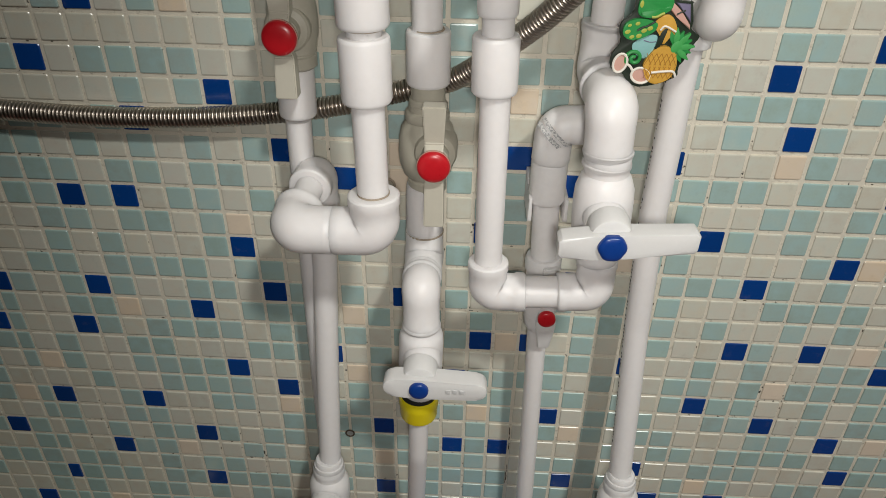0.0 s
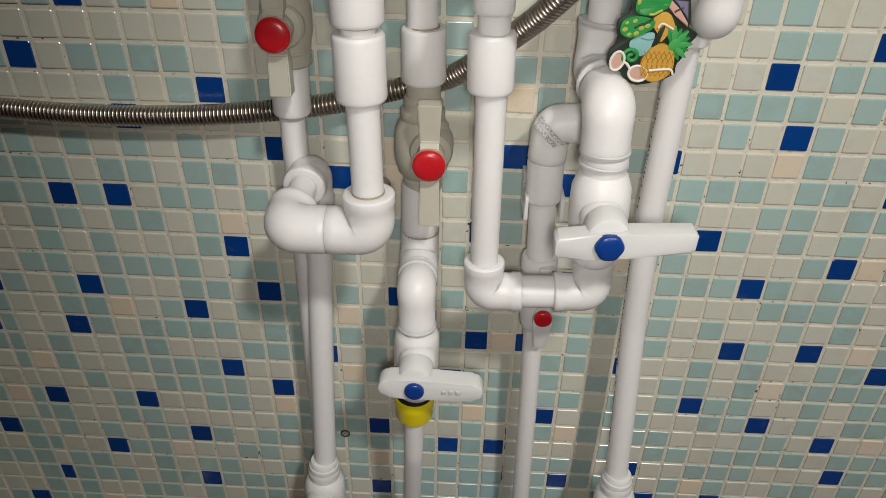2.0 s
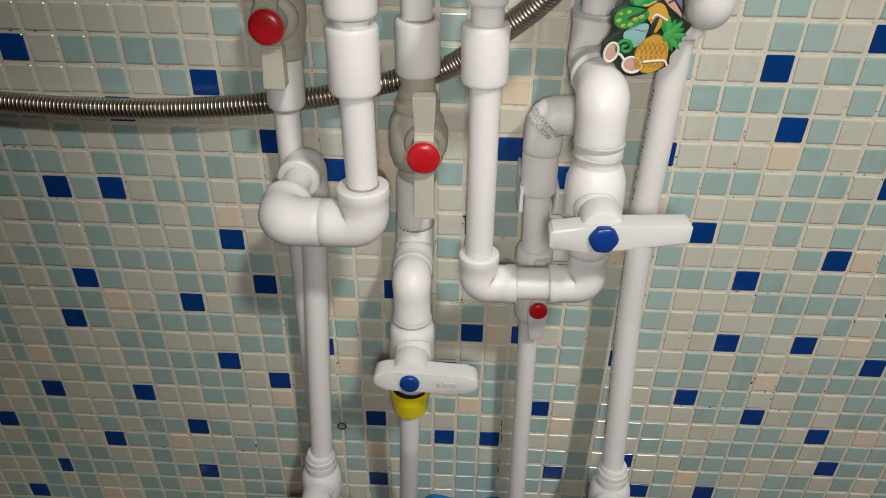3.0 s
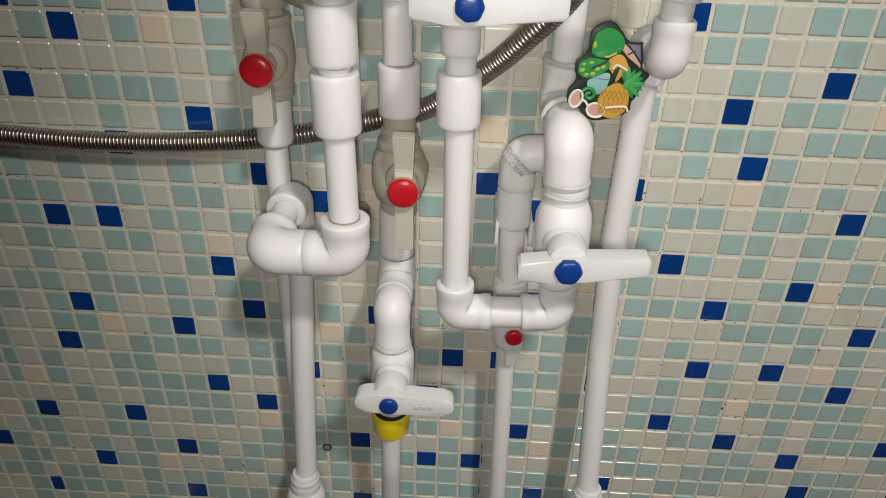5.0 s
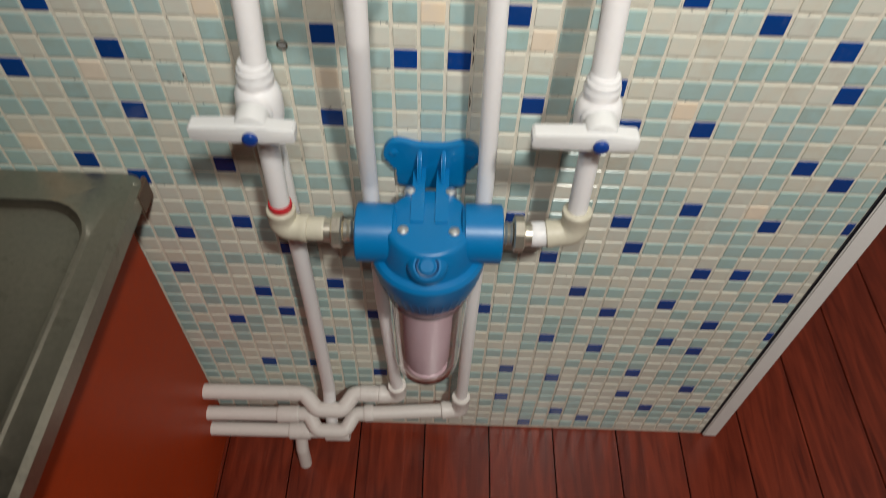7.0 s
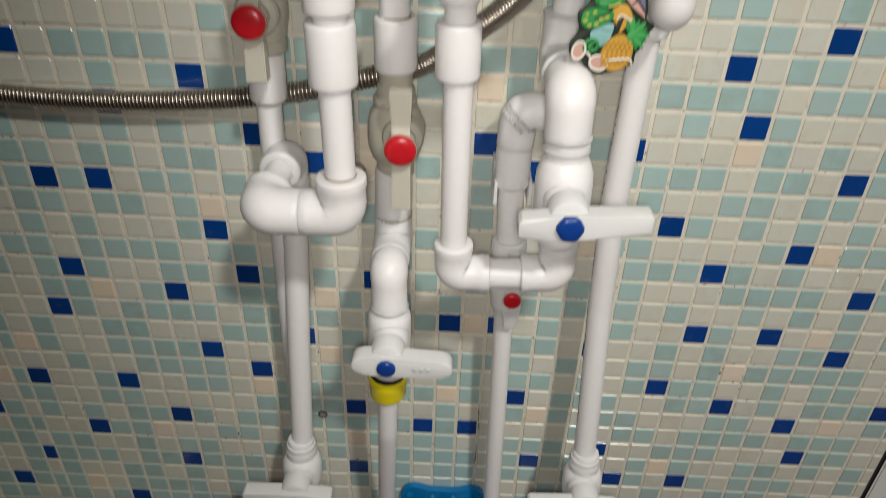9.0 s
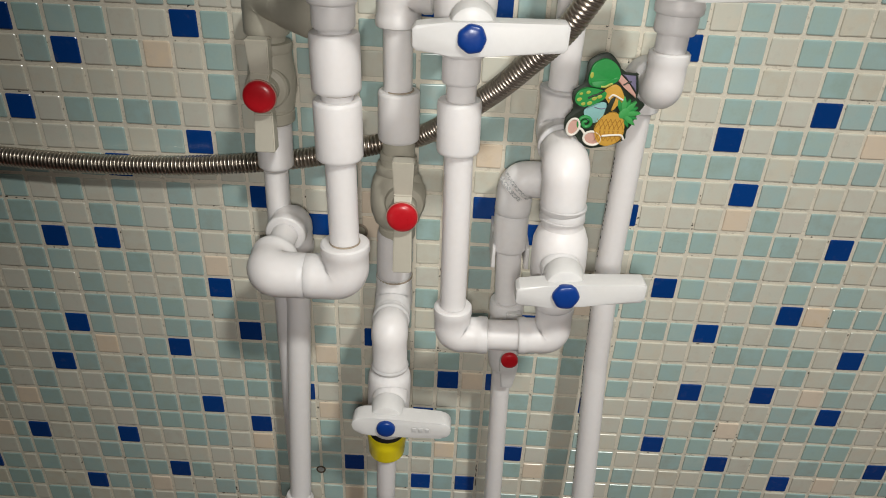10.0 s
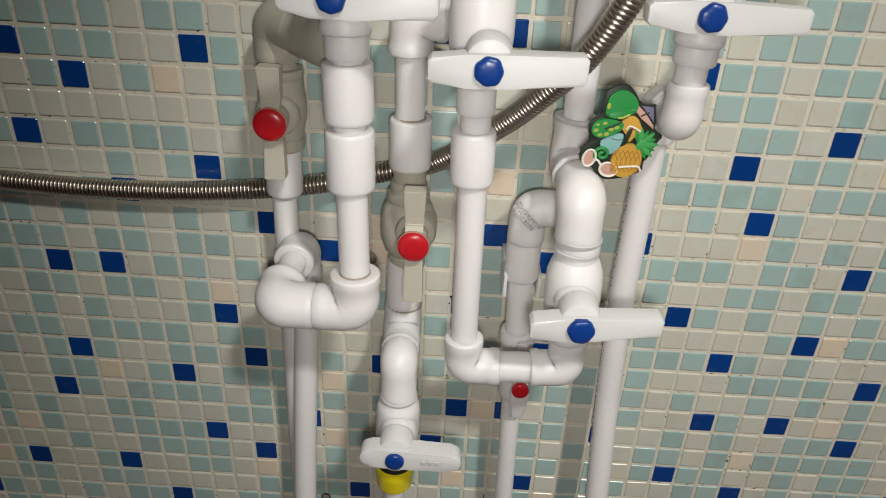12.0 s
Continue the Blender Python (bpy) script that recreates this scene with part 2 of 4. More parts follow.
def part(name, bm, mat, parent, label="", angle=35):
    me = bpy.data.meshes.new(name)
    bmesh.ops.recalc_face_normals(bm, faces=bm.faces)
    bm.to_mesh(me)
    bm.free()
    me.materials.append(mat)
    me.polygons.foreach_set("use_smooth", [True] * len(me.polygons))
    me.set_sharp_from_angle(angle=radians(angle))
    ob = new(name, me)
    if label:
        ob["label"] = label
    # a part of a part hangs on a mesh that stands at the thing's base already
    if parent is not None:
        ob.parent = parent
        if parent.type == "EMPTY":
            ob.location = -Vector(parent.location)
    return ob


def sweep(path, radii, seg=24, bm=None, cap=True):
    """A round body along a path, with a radius at each point."""
    bm = bm or bmesh.new()
    n = len(path)
    tang = []
    for i in range(n):
        a, b = path[max(i - 1, 0)], path[min(i + 1, n - 1)]
        d = b - a
        tang.append(d.normalized() if d.length > 1e-9 else (tang[-1] if tang else Vector((0, 0, 1))))
    side = tang[0].orthogonal().normalized()
    rings = []
    for i in range(n):
        if i:
            side = tang[i - 1].rotation_difference(tang[i]) @ side
        side = (side - tang[i] * side.dot(tang[i])).normalized()
        other = tang[i].cross(side)
        rings.append([bm.verts.new(path[i] + (side * math.cos(2 * math.pi * k / seg) + other * math.sin(2 * math.pi * k / seg)) * radii[i]) for k in range(seg)])
    for p, q in zip(rings, rings[1:]):
        for k in range(seg):
            bm.faces.new((p[k], p[(k + 1) % seg], q[(k + 1) % seg], q[k]))
    if cap:
        bm.faces.new(rings[0][::-1])
        bm.faces.new(rings[-1])
    return bm


def bend(points, radius, steps=8):
    """The polyline through points (modules) in metres, with round corners."""
    pts = [V(*p) for p in points]
    out = [pts[0]]
    for a, b, c in zip(pts, pts[1:], pts[2:]):
        u, w = (a - b).normalized(), (c - b).normalized()
        ang = u.angle(w)
        if ang > radians(176):
            out.append(b)
            continue
        cut = min(radius * U / math.tan(ang / 2), (a - b).length * 0.499, (c - b).length * 0.499)
        p, q = b + u * cut, b + w * cut
        for i in range(steps + 1):
            s = i / steps
            out.append(p * (1 - s) ** 2 + b * (2 * s * (1 - s) * 1.0) + q * s ** 2)
    out.append(pts[-1])
    return out


def pipe(points, r, parent, mat=None, radius=1.0, label="", name="pipe"):
    path = bend(points, radius)
    return part(name, sweep(path, [r * U] * len(path)), mat or m_ppr, parent, label)


def turned(p, q, profile, seg=28, bm=None):
    """A body turned round the line from p to q (modules): profile rows of (way along, radius)."""
    a, b = V(*p), V(*q)
    path, rad = [], []
    for s, r in profile:
        path.append(a.lerp(b, s))
        rad.append(max(r, 0.01) * U)
    d = (b - a).normalized()
    bm = bm or bmesh.new()
    side = d.orthogonal().normalized()
    other = d.cross(side)
    rings = [[bm.verts.new(c + (side * math.cos(2 * math.pi * k / seg) + other * math.sin(2 * math.pi * k / seg)) * r) for k in range(seg)] for c, r in zip(path, rad)]
    for u, w in zip(rings, rings[1:]):
        for k in range(seg):
            bm.faces.new((u[k], u[(k + 1) % seg], w[(k + 1) % seg], w[k]))
    bm.faces.new(rings[0][::-1])
    bm.faces.new(rings[-1])
    return bm


def coupling(p, q, r, parent, mat=None, label="", name="coupling"):
    n = (V(*q) - V(*p)).length / U
    e = 0.09 / n
    return part(name, turned(p, q, [(0, r * 0.8), (0, r * 0.93), (e * 0.5, r * 0.985), (e * 1.2, r), (1 - e * 1.2, r), (1 - e * 0.5, r * 0.985), (1, r * 0.93), (1, r * 0.8)]), mat or m_ppr, parent, label)


def elbow(a, c, b, r, parent, mat=None, rim=0.1, label="", rims=(True, True), name="elbow"):
    """A welded elbow from socket mouth a round the corner c to socket mouth b, with thicker socket rims."""
    A, C, B = V(*a), V(*c), V(*b)
    u, w = (A - C).normalized(), (B - C).normalized()
    cut = r * U * 0.78
    path, rad = [], []

    def mouth(P, d, on, flip):
        row = [(P, r * 0.78), (P, r * 0.96), (P - d * 0.04 * U, r * (1.04 if on else 1.0)), (P - d * (rim + 0.12) * U, r * (1.06 if on else 1.0)), (P - d * (rim + 0.2) * U, r)]
        return row[::-1] if flip else row

    for P, s in mouth(A, u, rims[0], False):
        path.append(P), rad.append(s)
    p, q = C + u * cut, C + w * cut
    for i in range(13):
        s = i / 12
        path.append(p * (1 - s) ** 2 + C * 2 * s * (1 - s) + q * s ** 2), rad.append(r * (1 + 0.05 * math.sin(math.pi * s)))
    for P, s in mouth(B, w, rims[1], True):
        path.append(P), rad.append(s)
    # frames must not turn over where two rings share a place
    bm = bmesh.new()
    axis = u.cross(w).normalized()
    rings = []
    seg = 28
    n = len(path)
    for i in range(n):
        if i < 5:
            d = -u
        elif i >= n - 5:
            d = w
        else:
            d = (path[i + 1] - path[i - 1]).normalized()
        o = d.cross(axis).normalized()
        rings.append([bm.verts.new(path[i] + (axis * math.cos(2 * math.pi * k / seg) + o * math.sin(2 * math.pi * k / seg)) * rad[i] * U) for k in range(seg)])
    for g, h in zip(rings, rings[1:]):
        for k in range(seg):
            bm.faces.new((g[k], g[(k + 1) % seg], h[(k + 1) % seg], h[k]))
    bm.faces.new(rings[0][::-1])
    bm.faces.new(rings[-1])
    return part(name, bm, mat or m_ppr, parent, label)


def slab(outline, y0, y1, bevel=0.06, bm=None, shift=(0, 0)):
    """A plate: an outline in the wall's plane (modules along and up), from depth y0 (back) to y1 (front), edges rounded."""
    bm = bm or bmesh.new()
    front = [bm.verts.new(V(x + shift[0], y1, z + shift[1])) for x, z in outline]
    back = [bm.verts.new(V(x + shift[0], y0, z + shift[1])) for x, z in outline]
    k = len(outline)
    faces = [bm.faces.new(front), bm.faces.new(back[::-1])]
    for i in range(k):
        faces.append(bm.faces.new((front[i], back[i], back[(i + 1) % k], front[(i + 1) % k])))
    if bevel:
        edges = [e for e in faces[0].edges] + [e for e in faces[1].edges]
        bmesh.ops.bevel(bm, geom=edges, offset=bevel * U, segments=2, affect="EDGES", profile=0.6)
    return bm


def box(x0, x1, y0, y1, z0, z1, bevel=0.0, bm=None):
    """A block in metres with rounded edges."""
    bm = bm or bmesh.new()
    v = [bm.verts.new((x, y, z)) for x in (x0, x1) for y in (y0, y1) for z in (z0, z1)]
    fs = [bm.faces.new([v[i] for i in f]) for f in ((0, 1, 3, 2), (4, 6, 7, 5), (0, 4, 5, 1), (2, 3, 7, 6), (0, 2, 6, 4), (1, 5, 7, 3))]
    if bevel:
        bmesh.ops.bevel(bm, geom=list({e for f in fs for e in f.edges}), offset=bevel, segments=2, affect="EDGES")
    return bm


def smooth_loop(points, steps=6):
    """A closed rounded outline through points."""
    out, n = [], len(points)
    for i in range(n):
        p0, p1, p2, p3 = (Vector(points[(i + k - 1) % n]) for k in range(4))
        for s in range(steps):
            t = s / steps
            q = 0.5 * ((2 * p1) + (p2 - p0) * t + (2 * p0 - 5 * p1 + 4 * p2 - p3) * t * t + (3 * p1 - p0 - 3 * p2 + p3) * t ** 3)
            out.append((q.x, q.y))
    return out


def smooth_path(points, steps=10):
    out = []
    p = [V(*q) for q in points]
    p = [2 * p[0] - p[1]] + p + [2 * p[-1] - p[-2]]
    for i in range(1, len(p) - 2):
        p0, p1, p2, p3 = p[i - 1:i + 3]
        for s in range(steps):
            t = s / steps
            out.append(0.5 * ((2 * p1) + (p2 - p0) * t + (2 * p0 - 5 * p1 + 4 * p2 - p3) * t * t + (3 * p1 - p0 - 3 * p2 + p3) * t ** 3))
    out.append(p[-2])
    return out

# ---- the room ----
X0, X1, YB, TOP = -80 * U, 10.3 * U, -2.5, 3.2   # wall's ends, far wall behind, ceiling


def structure(name, bm, mat, label, category):
    return tagged(part(name, bm, mat, None, angle=30), label, category, kind="structure")


GROUT_Y = 0.0014
wall_north = structure("wall_north", box(X0, 10.9 * U, GROUT_Y, 0.12, 0, TOP), m_grout, "wall of small glazed mosaic tiles with pale cement joints", "wall")
structure("ceiling", box(X0 - 0.1, 1.25, YB - 0.1, 2.6, TOP + 0.001, TOP + 0.12), m_ceiling, "plain white painted ceiling above the pipes", "ceiling")
structure("wall_west", box(X0 - 0.1, X0 - 0.001, YB, 0.12, 0, TOP), m_west, "unseen side wall, near-black to hold back bounce", "wall")
# unseen wall behind, its mid-grey chosen to limit fill light
structure("wall_south", box(X0 - 0.1, 1.25, YB - 0.1, YB - 0.001, 0, TOP), m_plaster_dim, "unseen wall behind, toned mid-grey to limit bounce", "wall")
# unseen wall, kept near and pale to throw light back on the right end
structure("wall_east", box(1.251, 1.35, YB - 0.1, 2.6, 0, TOP), m_plaster, "unseen pale wall set close to bounce light", "wall")
structure("wall_back_room", box(X0 - 0.1, 1.25, 2.601, 2.7, 0, TOP), m_plaster, "plain plastered wall of the space behind", "wall")
structure("wall_side_room", box(X0 - 0.1, X0 - 0.001, 0.121, 2.6, 0, TOP), m_plaster, "plain plastered wall of the space behind", "wall")

trim = thing("trim", "white plastic corner profile on the tiled wall's end", "trim", kind="structure")
TX0, TX1 = 10.05 * U, 11.1 * U
part("corner_profile", box(TX0, TX1, -0.006, -0.0015, 0.002, TOP, 0.002), m_trim, trim)
part("corner_profile", box(TX1 - 0.004, TX1 + 0.0005, -0.0012, 0.124, 0.002, TOP, 0.001), m_trim, trim)
part("open_joint", box(TX0 - 0.0016, TX0 + 0.004, -0.0011, 0.003, 0.002, TOP), m_dark, trim, "dark open joint along the profile")

floor = structure("floor", box(X0 - 0.1, 1.25, YB - 0.1, 2.7, -0.1, -0.013), m_dark, "red-brown varnished wooden board floor", "floor")

# ---- pipes ----
PIPES = "pipes along the mosaic wall"
VALVES = "ball valves on the pipes"


def lever(hub, left, right, parent, half_l=0.3, half_r=0.26, half_m=0.4, depth=0.62, round_end=False, slope=0.0, ridge=True):
    """A tapered two-armed lever in front of its stem. hub: centre of the lever's front face (modules)."""
    x, y, z = hub
    if round_end:
        pts = []
        for k in range(9):
            a = math.pi / 2 + math.pi * k / 8
            pts.append((-left + half_l + half_l * math.cos(a), half_l * math.sin(a)))
        pts += [(-0.45, -half_m), (0.45, -half_m)]
        for k in range(9):
            a = -math.pi / 2 + math.pi * k / 8
            pts.append((right - half_r + half_r * math.cos(a), half_r * math.sin(a)))
        pts += [(0.45, half_m), (-0.45, half_m)]
    else:
        pts = [(-left - 0.02, -half_l + 0.1), (-left + 0.07, -half_l), (-0.5, -half_m), (0.5, -half_m), (right - 0.08, -half_r), (right + 0.01, -half_r + 0.1), (right + 0.02, half_r - 0.09), (right - 0.06, half_r), (0.5, (half_l + half_r) / 2 + 0.04), (-0.5, (half_l + half_r) / 2 + 0.04), (-left + 0.06, half_l), (-left - 0.03, half_l - 0.09)]
    pts = [(px, pz + slope * px) for px, pz in pts]
    bm = slab([(x + px, z + pz) for px, pz in pts], y + depth, y, 0.07)
    return part("lever", bm, m_abs, parent, "white plastic lever")


def cap(at, r, parent, mat, label, sides=32, dome=0.12, name="cap", tilt=0.0):
    """A domed push-in cap; few sides give it a worn, faceted rim."""
    x, y, z = at
    bm = turned((x, y + 0.1, z), (x, y - dome, z - tilt * dome), [(0, r * 0.9), (0, r), (0.5, r), (0.68, r * 0.97), (0.82, r * 0.88), (0.93, r * 0.66), (0.985, r * 0.4), (1, r * 0.12)], seg=36)
    if sides < 16:
        c = V(x, y, z)
        for v in bm.verts:
            d = v.co - c
            g = math.atan2(d.z, d.x) * sides
            k = 1 - 0.055 * (0.5 - 0.5 * math.cos(g)) - 0.02 * math.sin(g / sides * 3 + r * 40)
            v.co = c + Vector((d.x * k, d.y, d.z * k))
    return part(name, bm, mat, parent, label, 50)


def ball_valve(axis_top, axis_bottom, hub, left, right, label, r=0.62, bulge=0.86, cap_sides=8, cap_r=0.34, mat=None, profile=None, cap_drop=0.0, **lever_args):
    """A welded ball valve: turned body, stem boss, two-armed lever and cap."""
    mat = mat or m_ppr
    mid = tuple((a + b) / 2 for a, b in zip(axis_top, axis_bottom))
    ob = thing("ball_valve", label, "valve", VALVES, at=V(*mid))
    body = turned(axis_top, axis_bottom, profile or [(0, r * 0.8), (0, r * 0.97), (0.02, r * 1.03), (0.09, r * 1.04), (0.11, r), (0.17, r), (0.2, r * 1.12), (0.3, bulge * 0.97), (0.42, bulge), (0.58, bulge), (0.7, bulge * 0.97),
                                           (0.8, r * 1.12), (0.83, r), (0.89, r), (0.91, r * 1.04), (0.98, r * 1.03), (1, r * 0.97), (1, r * 0.8)], seg=32)
    b = part("body", body, mat, ob)
    hx, hy, hz = hub
    d = lever_args.get("depth", 0.62)
    part("stem_boss", turned((hx, mid[1], hz + 0.05), (hx, hy + d * 0.7, hz + 0.02), [(0, 0.6), (0.55, 0.6), (0.6, 0.56), (0.62, 0.42), (0.8, 0.4), (1, 0.4)]), mat, ob)
    part("lever_hub", turned((hx, hy + d + 0.3, hz + 0.2), (hx, hy + 0.22, hz + 0.13), [(0, 0.5), (0, 0.56), (0.1, 0.58), (0.8, 0.56), (0.93, 0.53), (1, 0.44)]), m_abs, ob)
    lv = lever(hub, left, right, ob, **lever_args)
    cap((hx, hy - 0.05, hz - cap_drop), cap_r, lv, m_bluecap, "blue plastic cap", cap_sides)
    return ob


def butterfly_valve_grey(x, y, z_top, z_bottom, knob, up, down, label, belly=0.9, neck=0.56):
    """A grey-beige ball valve with an upright two-armed handle and a red cap."""
    mid = (z_top + z_bottom) / 2
    ob = thing("ball_valve", label, "valve", VALVES, at=V(x, y, mid))
    part("body", turned((x, y, z_top), (x, y, z_bottom), [(0, 0.4), (0, neck * 0.94), (0.02, neck), (0.1, neck), (0.12, neck * 1.02), (0.13, 0.66), (0.15, 0.69), (0.21, 0.69), (0.225, 0.66), (0.3, belly * 0.9), (0.42, belly * 0.98), (0.55, belly), (0.66, belly * 0.97), (0.78, belly * 0.84), (0.82, 0.64), (0.83, 0.58), (0.85, 0.58), (0.86, 0.62), (0.97, 0.62), (1, 0.5)], seg=32), m_beige, ob)
    kx, ky, kz = knob
    part("stem_boss", turned((kx, y, kz), (kx, ky + 0.42, kz), [(0, 0.66), (0.62, 0.66), (0.7, 0.6), (0.74, 0.42), (1, 0.4)]), m_beige, ob)
    for s, e in ((1, up), (-1, down)):
        w0, w1 = 0.27, 0.34 if s > 0 else 0.31
        bm = bmesh.new()
        rows = [(0.1, ky + 0.1, w0, 0.3), (0.45, ky + 0.02, w0, 0.34), (0.62, ky + 0.18, w0 * 1.05, 0.42), (e, ky + 0.02, w1, 0.5)]
        loops = []
        for h, yy, w, dep in rows:
            loops.append([bm.verts.new(V(kx + px * w, yy + py, kz + s * h)) for px, py in ((-1, 0), (1, 0), (1, dep), (-1, dep))])
        for g, k in zip(loops, loops[1:]):
            for i in range(4):
                bm.faces.new((g[i], g[(i + 1) % 4], k[(i + 1) % 4], k[i]))
        bm.faces.new(loops[0][::-1]), bm.faces.new(loops[-1])
        bmesh.ops.bevel(bm, geom=list(bm.edges), offset=0.035 * U, segments=2, affect="EDGES")
        part("handle_arm", bm, m_beige_lever, ob, "light beige handle arm", 25)
    c = part("cap_seat", turned((kx, ky + 0.35, kz), (kx, ky - 0.06, kz), [(0, 0.36), (0.3, 0.42), (0.8, 0.5), (1, 0.5)]), m_rubber_pink, ob, "faded pink cap rim")
    cap((kx, ky - 0.05, kz), 0.485, c, m_red, "round red plastic cap", 32, 0.2)
    return ob


# A: behind, with the grey valve
run = thing("water_pipe", "white plastic water pipe close to the mosaic wall", "pipe", PIPES, at=V(-16.1, -1.3, 0))
elbow((-16.0, -1.3, 14.15), (-15.98, -1.3, 15.3), (-15.0, -2.2, 15.22), 0.68, run, m_beige, label="grey-beige elbow", rims=(False, False))
elbow((-15.05, -2.15, 15.22), (-14.0, -3.1, 15.12), (-13.6, -3.2, 16.3), 0.72, run, m_beige, label="grey-beige elbow", rims=(False, False))
coupling((-16.02, -1.3, 11.4), (-16.05, -1.3, 9.86), 0.58, run)
pipe([(-16.07, -1.3, 9.7), (-16.12, -1.3, 4.0), (-16.18, -1.3, -2.0), (-16.1, -1.3, -20.0), (-16.15, -1.3, -30.2), (-16.15, -1.9, -32.2), (-16.15, -2.3, -34.2)], 0.4, run, m_ppr, 1.0)
butterfly_valve_grey(-15.95, -1.3, 14.3, 11.35, (-15.97, -2.75, 12.66), 1.62, 1.78, "grey-beige ball valve with an upright handle and red cap", belly=0.74, neck=0.5)

# B: the loop with the long front bend
run = run_b = thing("water_pipe", "white plastic pipe with a forward loop and two couplings", "pipe", PIPES, at=V(-13.4, -4.6, 8))
pipe([(-13.42, -4.6, 17.6), (-13.38, -4.6, 15.0)], 0.43, run)
coupling((-13.4, -4.6, 15.05), (-13.38, -4.6, 13.52), 0.66, run)
pipe([(-13.38, -4.6, 13.6), (-13.3, -4.6, 8.4)], 0.44, run)
coupling((-13.38, -4.6, 13.3), (-13.36, -4.6, 11.62), 0.66, run)
elbow((-13.3, -4.6, 8.95), (-13.28, -4.6, 7.72), (-14.52, -4.6, 7.7), 0.7, run, rim=0.16, rims=(True, False))
elbow((-14.5, -4.6, 7.7), (-15.72, -4.6, 7.7), (-15.68, -3.55, 7.8), 0.7, run, rims=(False, True))
pipe([(-15.7, -4.3, 7.75), (-15.62, -1.6, 7.95)], 0.43, run)
elbow((-15.64, -2.45, 7.88), (-15.6, -1.45, 7.95), (-15.6, -1.45, 6.75), 0.64, run, rim=0.14)
pipe([(-15.6, -1.45, 7.4), (-15.6, -1.5, 4.4), (-15.75, -1.95, 0.0), (-15.88, -2.35, -4.4), (-15.95, -2.45, -5.5)], 0.43, run, radius=3)
elbow_left = (-16.05, -2.8, -12.5)
pipe([(-16.0, -2.5, -7.0), (-16.03, -2.75, -12.2)], 0.41, run)
part("seal_ring", turned((-16.02, -2.72, -11.15), (-16.03, -2.73, -11.42), [(0, 0.4), (0, 0.47), (0.5, 0.49), (1, 0.47), (1, 0.4)]), m_redring, run, "red seal ring")
elbow((-16.03, -2.75, -11.45), elbow_left, (-15.0, -2.88, -12.55), 0.58, run, m_yellowed, label="yellowed plastic elbow")
coupling((-15.05, -2.88, -12.55), (-14.25, -2.9, -12.5), 0.52, run, m_yellowed, "yellowed threaded adapter")
ball_valve((-13.42, -4.6, 18.2), (-13.42, -4.6, 15.75), (-13.42, -6.45, 16.85), 1.2, 2.3, "white plastic ball valve with lever and blue cap above couplings", half_l=0.3, half_r=0.36, half_m=0.46, cap_r=0.33)
coupling((-13.41, -4.6, 15.8), (-13.4, -4.6, 15.15), 0.56, run)

# C: the middle run
run = thing("water_pipe", "white plastic pipe stepping forward from the mosaic wall", "pipe", PIPES, at=V(-12.05, -1.4, 6))
elbow((-12.05, -1.4, 14.55), (-12.05, -1.4, 15.6), (-11.0, -1.5, 15.62), 0.64, run, rim=0.14)
pipe([(-11.2, -1.5, 15.62), (-9.9, -2.2, 15.7)], 0.5, run, m_ppr_lit)
pipe([(-12.05, -1.4, 14.8), (-12.03, -1.4, 12.2)], 0.45, run)
coupling((-12.0, -1.4, 12.62), (-12.0, -1.4, 11.02), 0.66, run)
part("grey_neck", turned((-12.0, -1.4, 11.05), (-12.0, -1.4, 10.2), [(0, 0.5), (0, 0.52), (0.7, 0.52), (0.75, 0.6), (1, 0.6)]), m_beige, run, "grey-beige threaded neck")
coupling((-12.08, -1.4, 7.7), (-12.12, -1.4, 5.9), 0.62, run)
elbow((-12.12, -1.4, 5.95), (-12.12, -1.4, 4.85), (-12.1, -2.5, 4.9), 0.64, run, m_ppr_lit, rims=(False, False))
elbow((-12.1, -2.5, 4.95), (-12.08, -3.5, 5.0), (-12.06, -3.5, 3.42), 0.6, run, rim=0.0, label="slightly scuffed white elbow")
coupling((-12.1, -2.72, 4.96), (-12.09, -2.94, 4.97), 0.655, run, name="weld_bead")
coupling((-12.06, -3.5, 3.62), (-12.06, -3.5, 3.44), 0.645, run, name="weld_bead")
part("black_seal", turned((-12.15, -3.5, 0.62), (-12.16, -3.5, 0.4), [(0, 0.5), (0, 0.58), (0.5, 0.64), (1, 0.64), (1, 0.5)]), m_black, run, "black rubber seal")
part("yellow_nut", turned((-12.16, -3.5, 0.42), (-12.17, -3.5, -0.62), [(0, 0.5), (0, 0.67), (0.06, 0.7), (0.4, 0.7), (0.46, 0.68), (0.86, 0.66), (0.95, 0.63), (1, 0.56), (1, 0.3)]), m_yellow, run, "bright yellow plastic nut")
pipe([(-12.17, -3.5, -0.5), (-12.22, -3.4, -2.8), (-12.42, -2.4, -7.5), (-12.5, -1.5, -11.0), (-12.36, -1.3, -19.5), (-11.95, -1.25, -28.5), (-11.8, -1.25, -30.0)], 0.36, run, m_ppr, 3)
butterfly_valve_grey(-12.03, -1.4, 10.6, 7.45, (-11.72, -3.15, 9.15), 1.78, 2.1, "grey-beige ball valve with a red cap on the middle pipe")
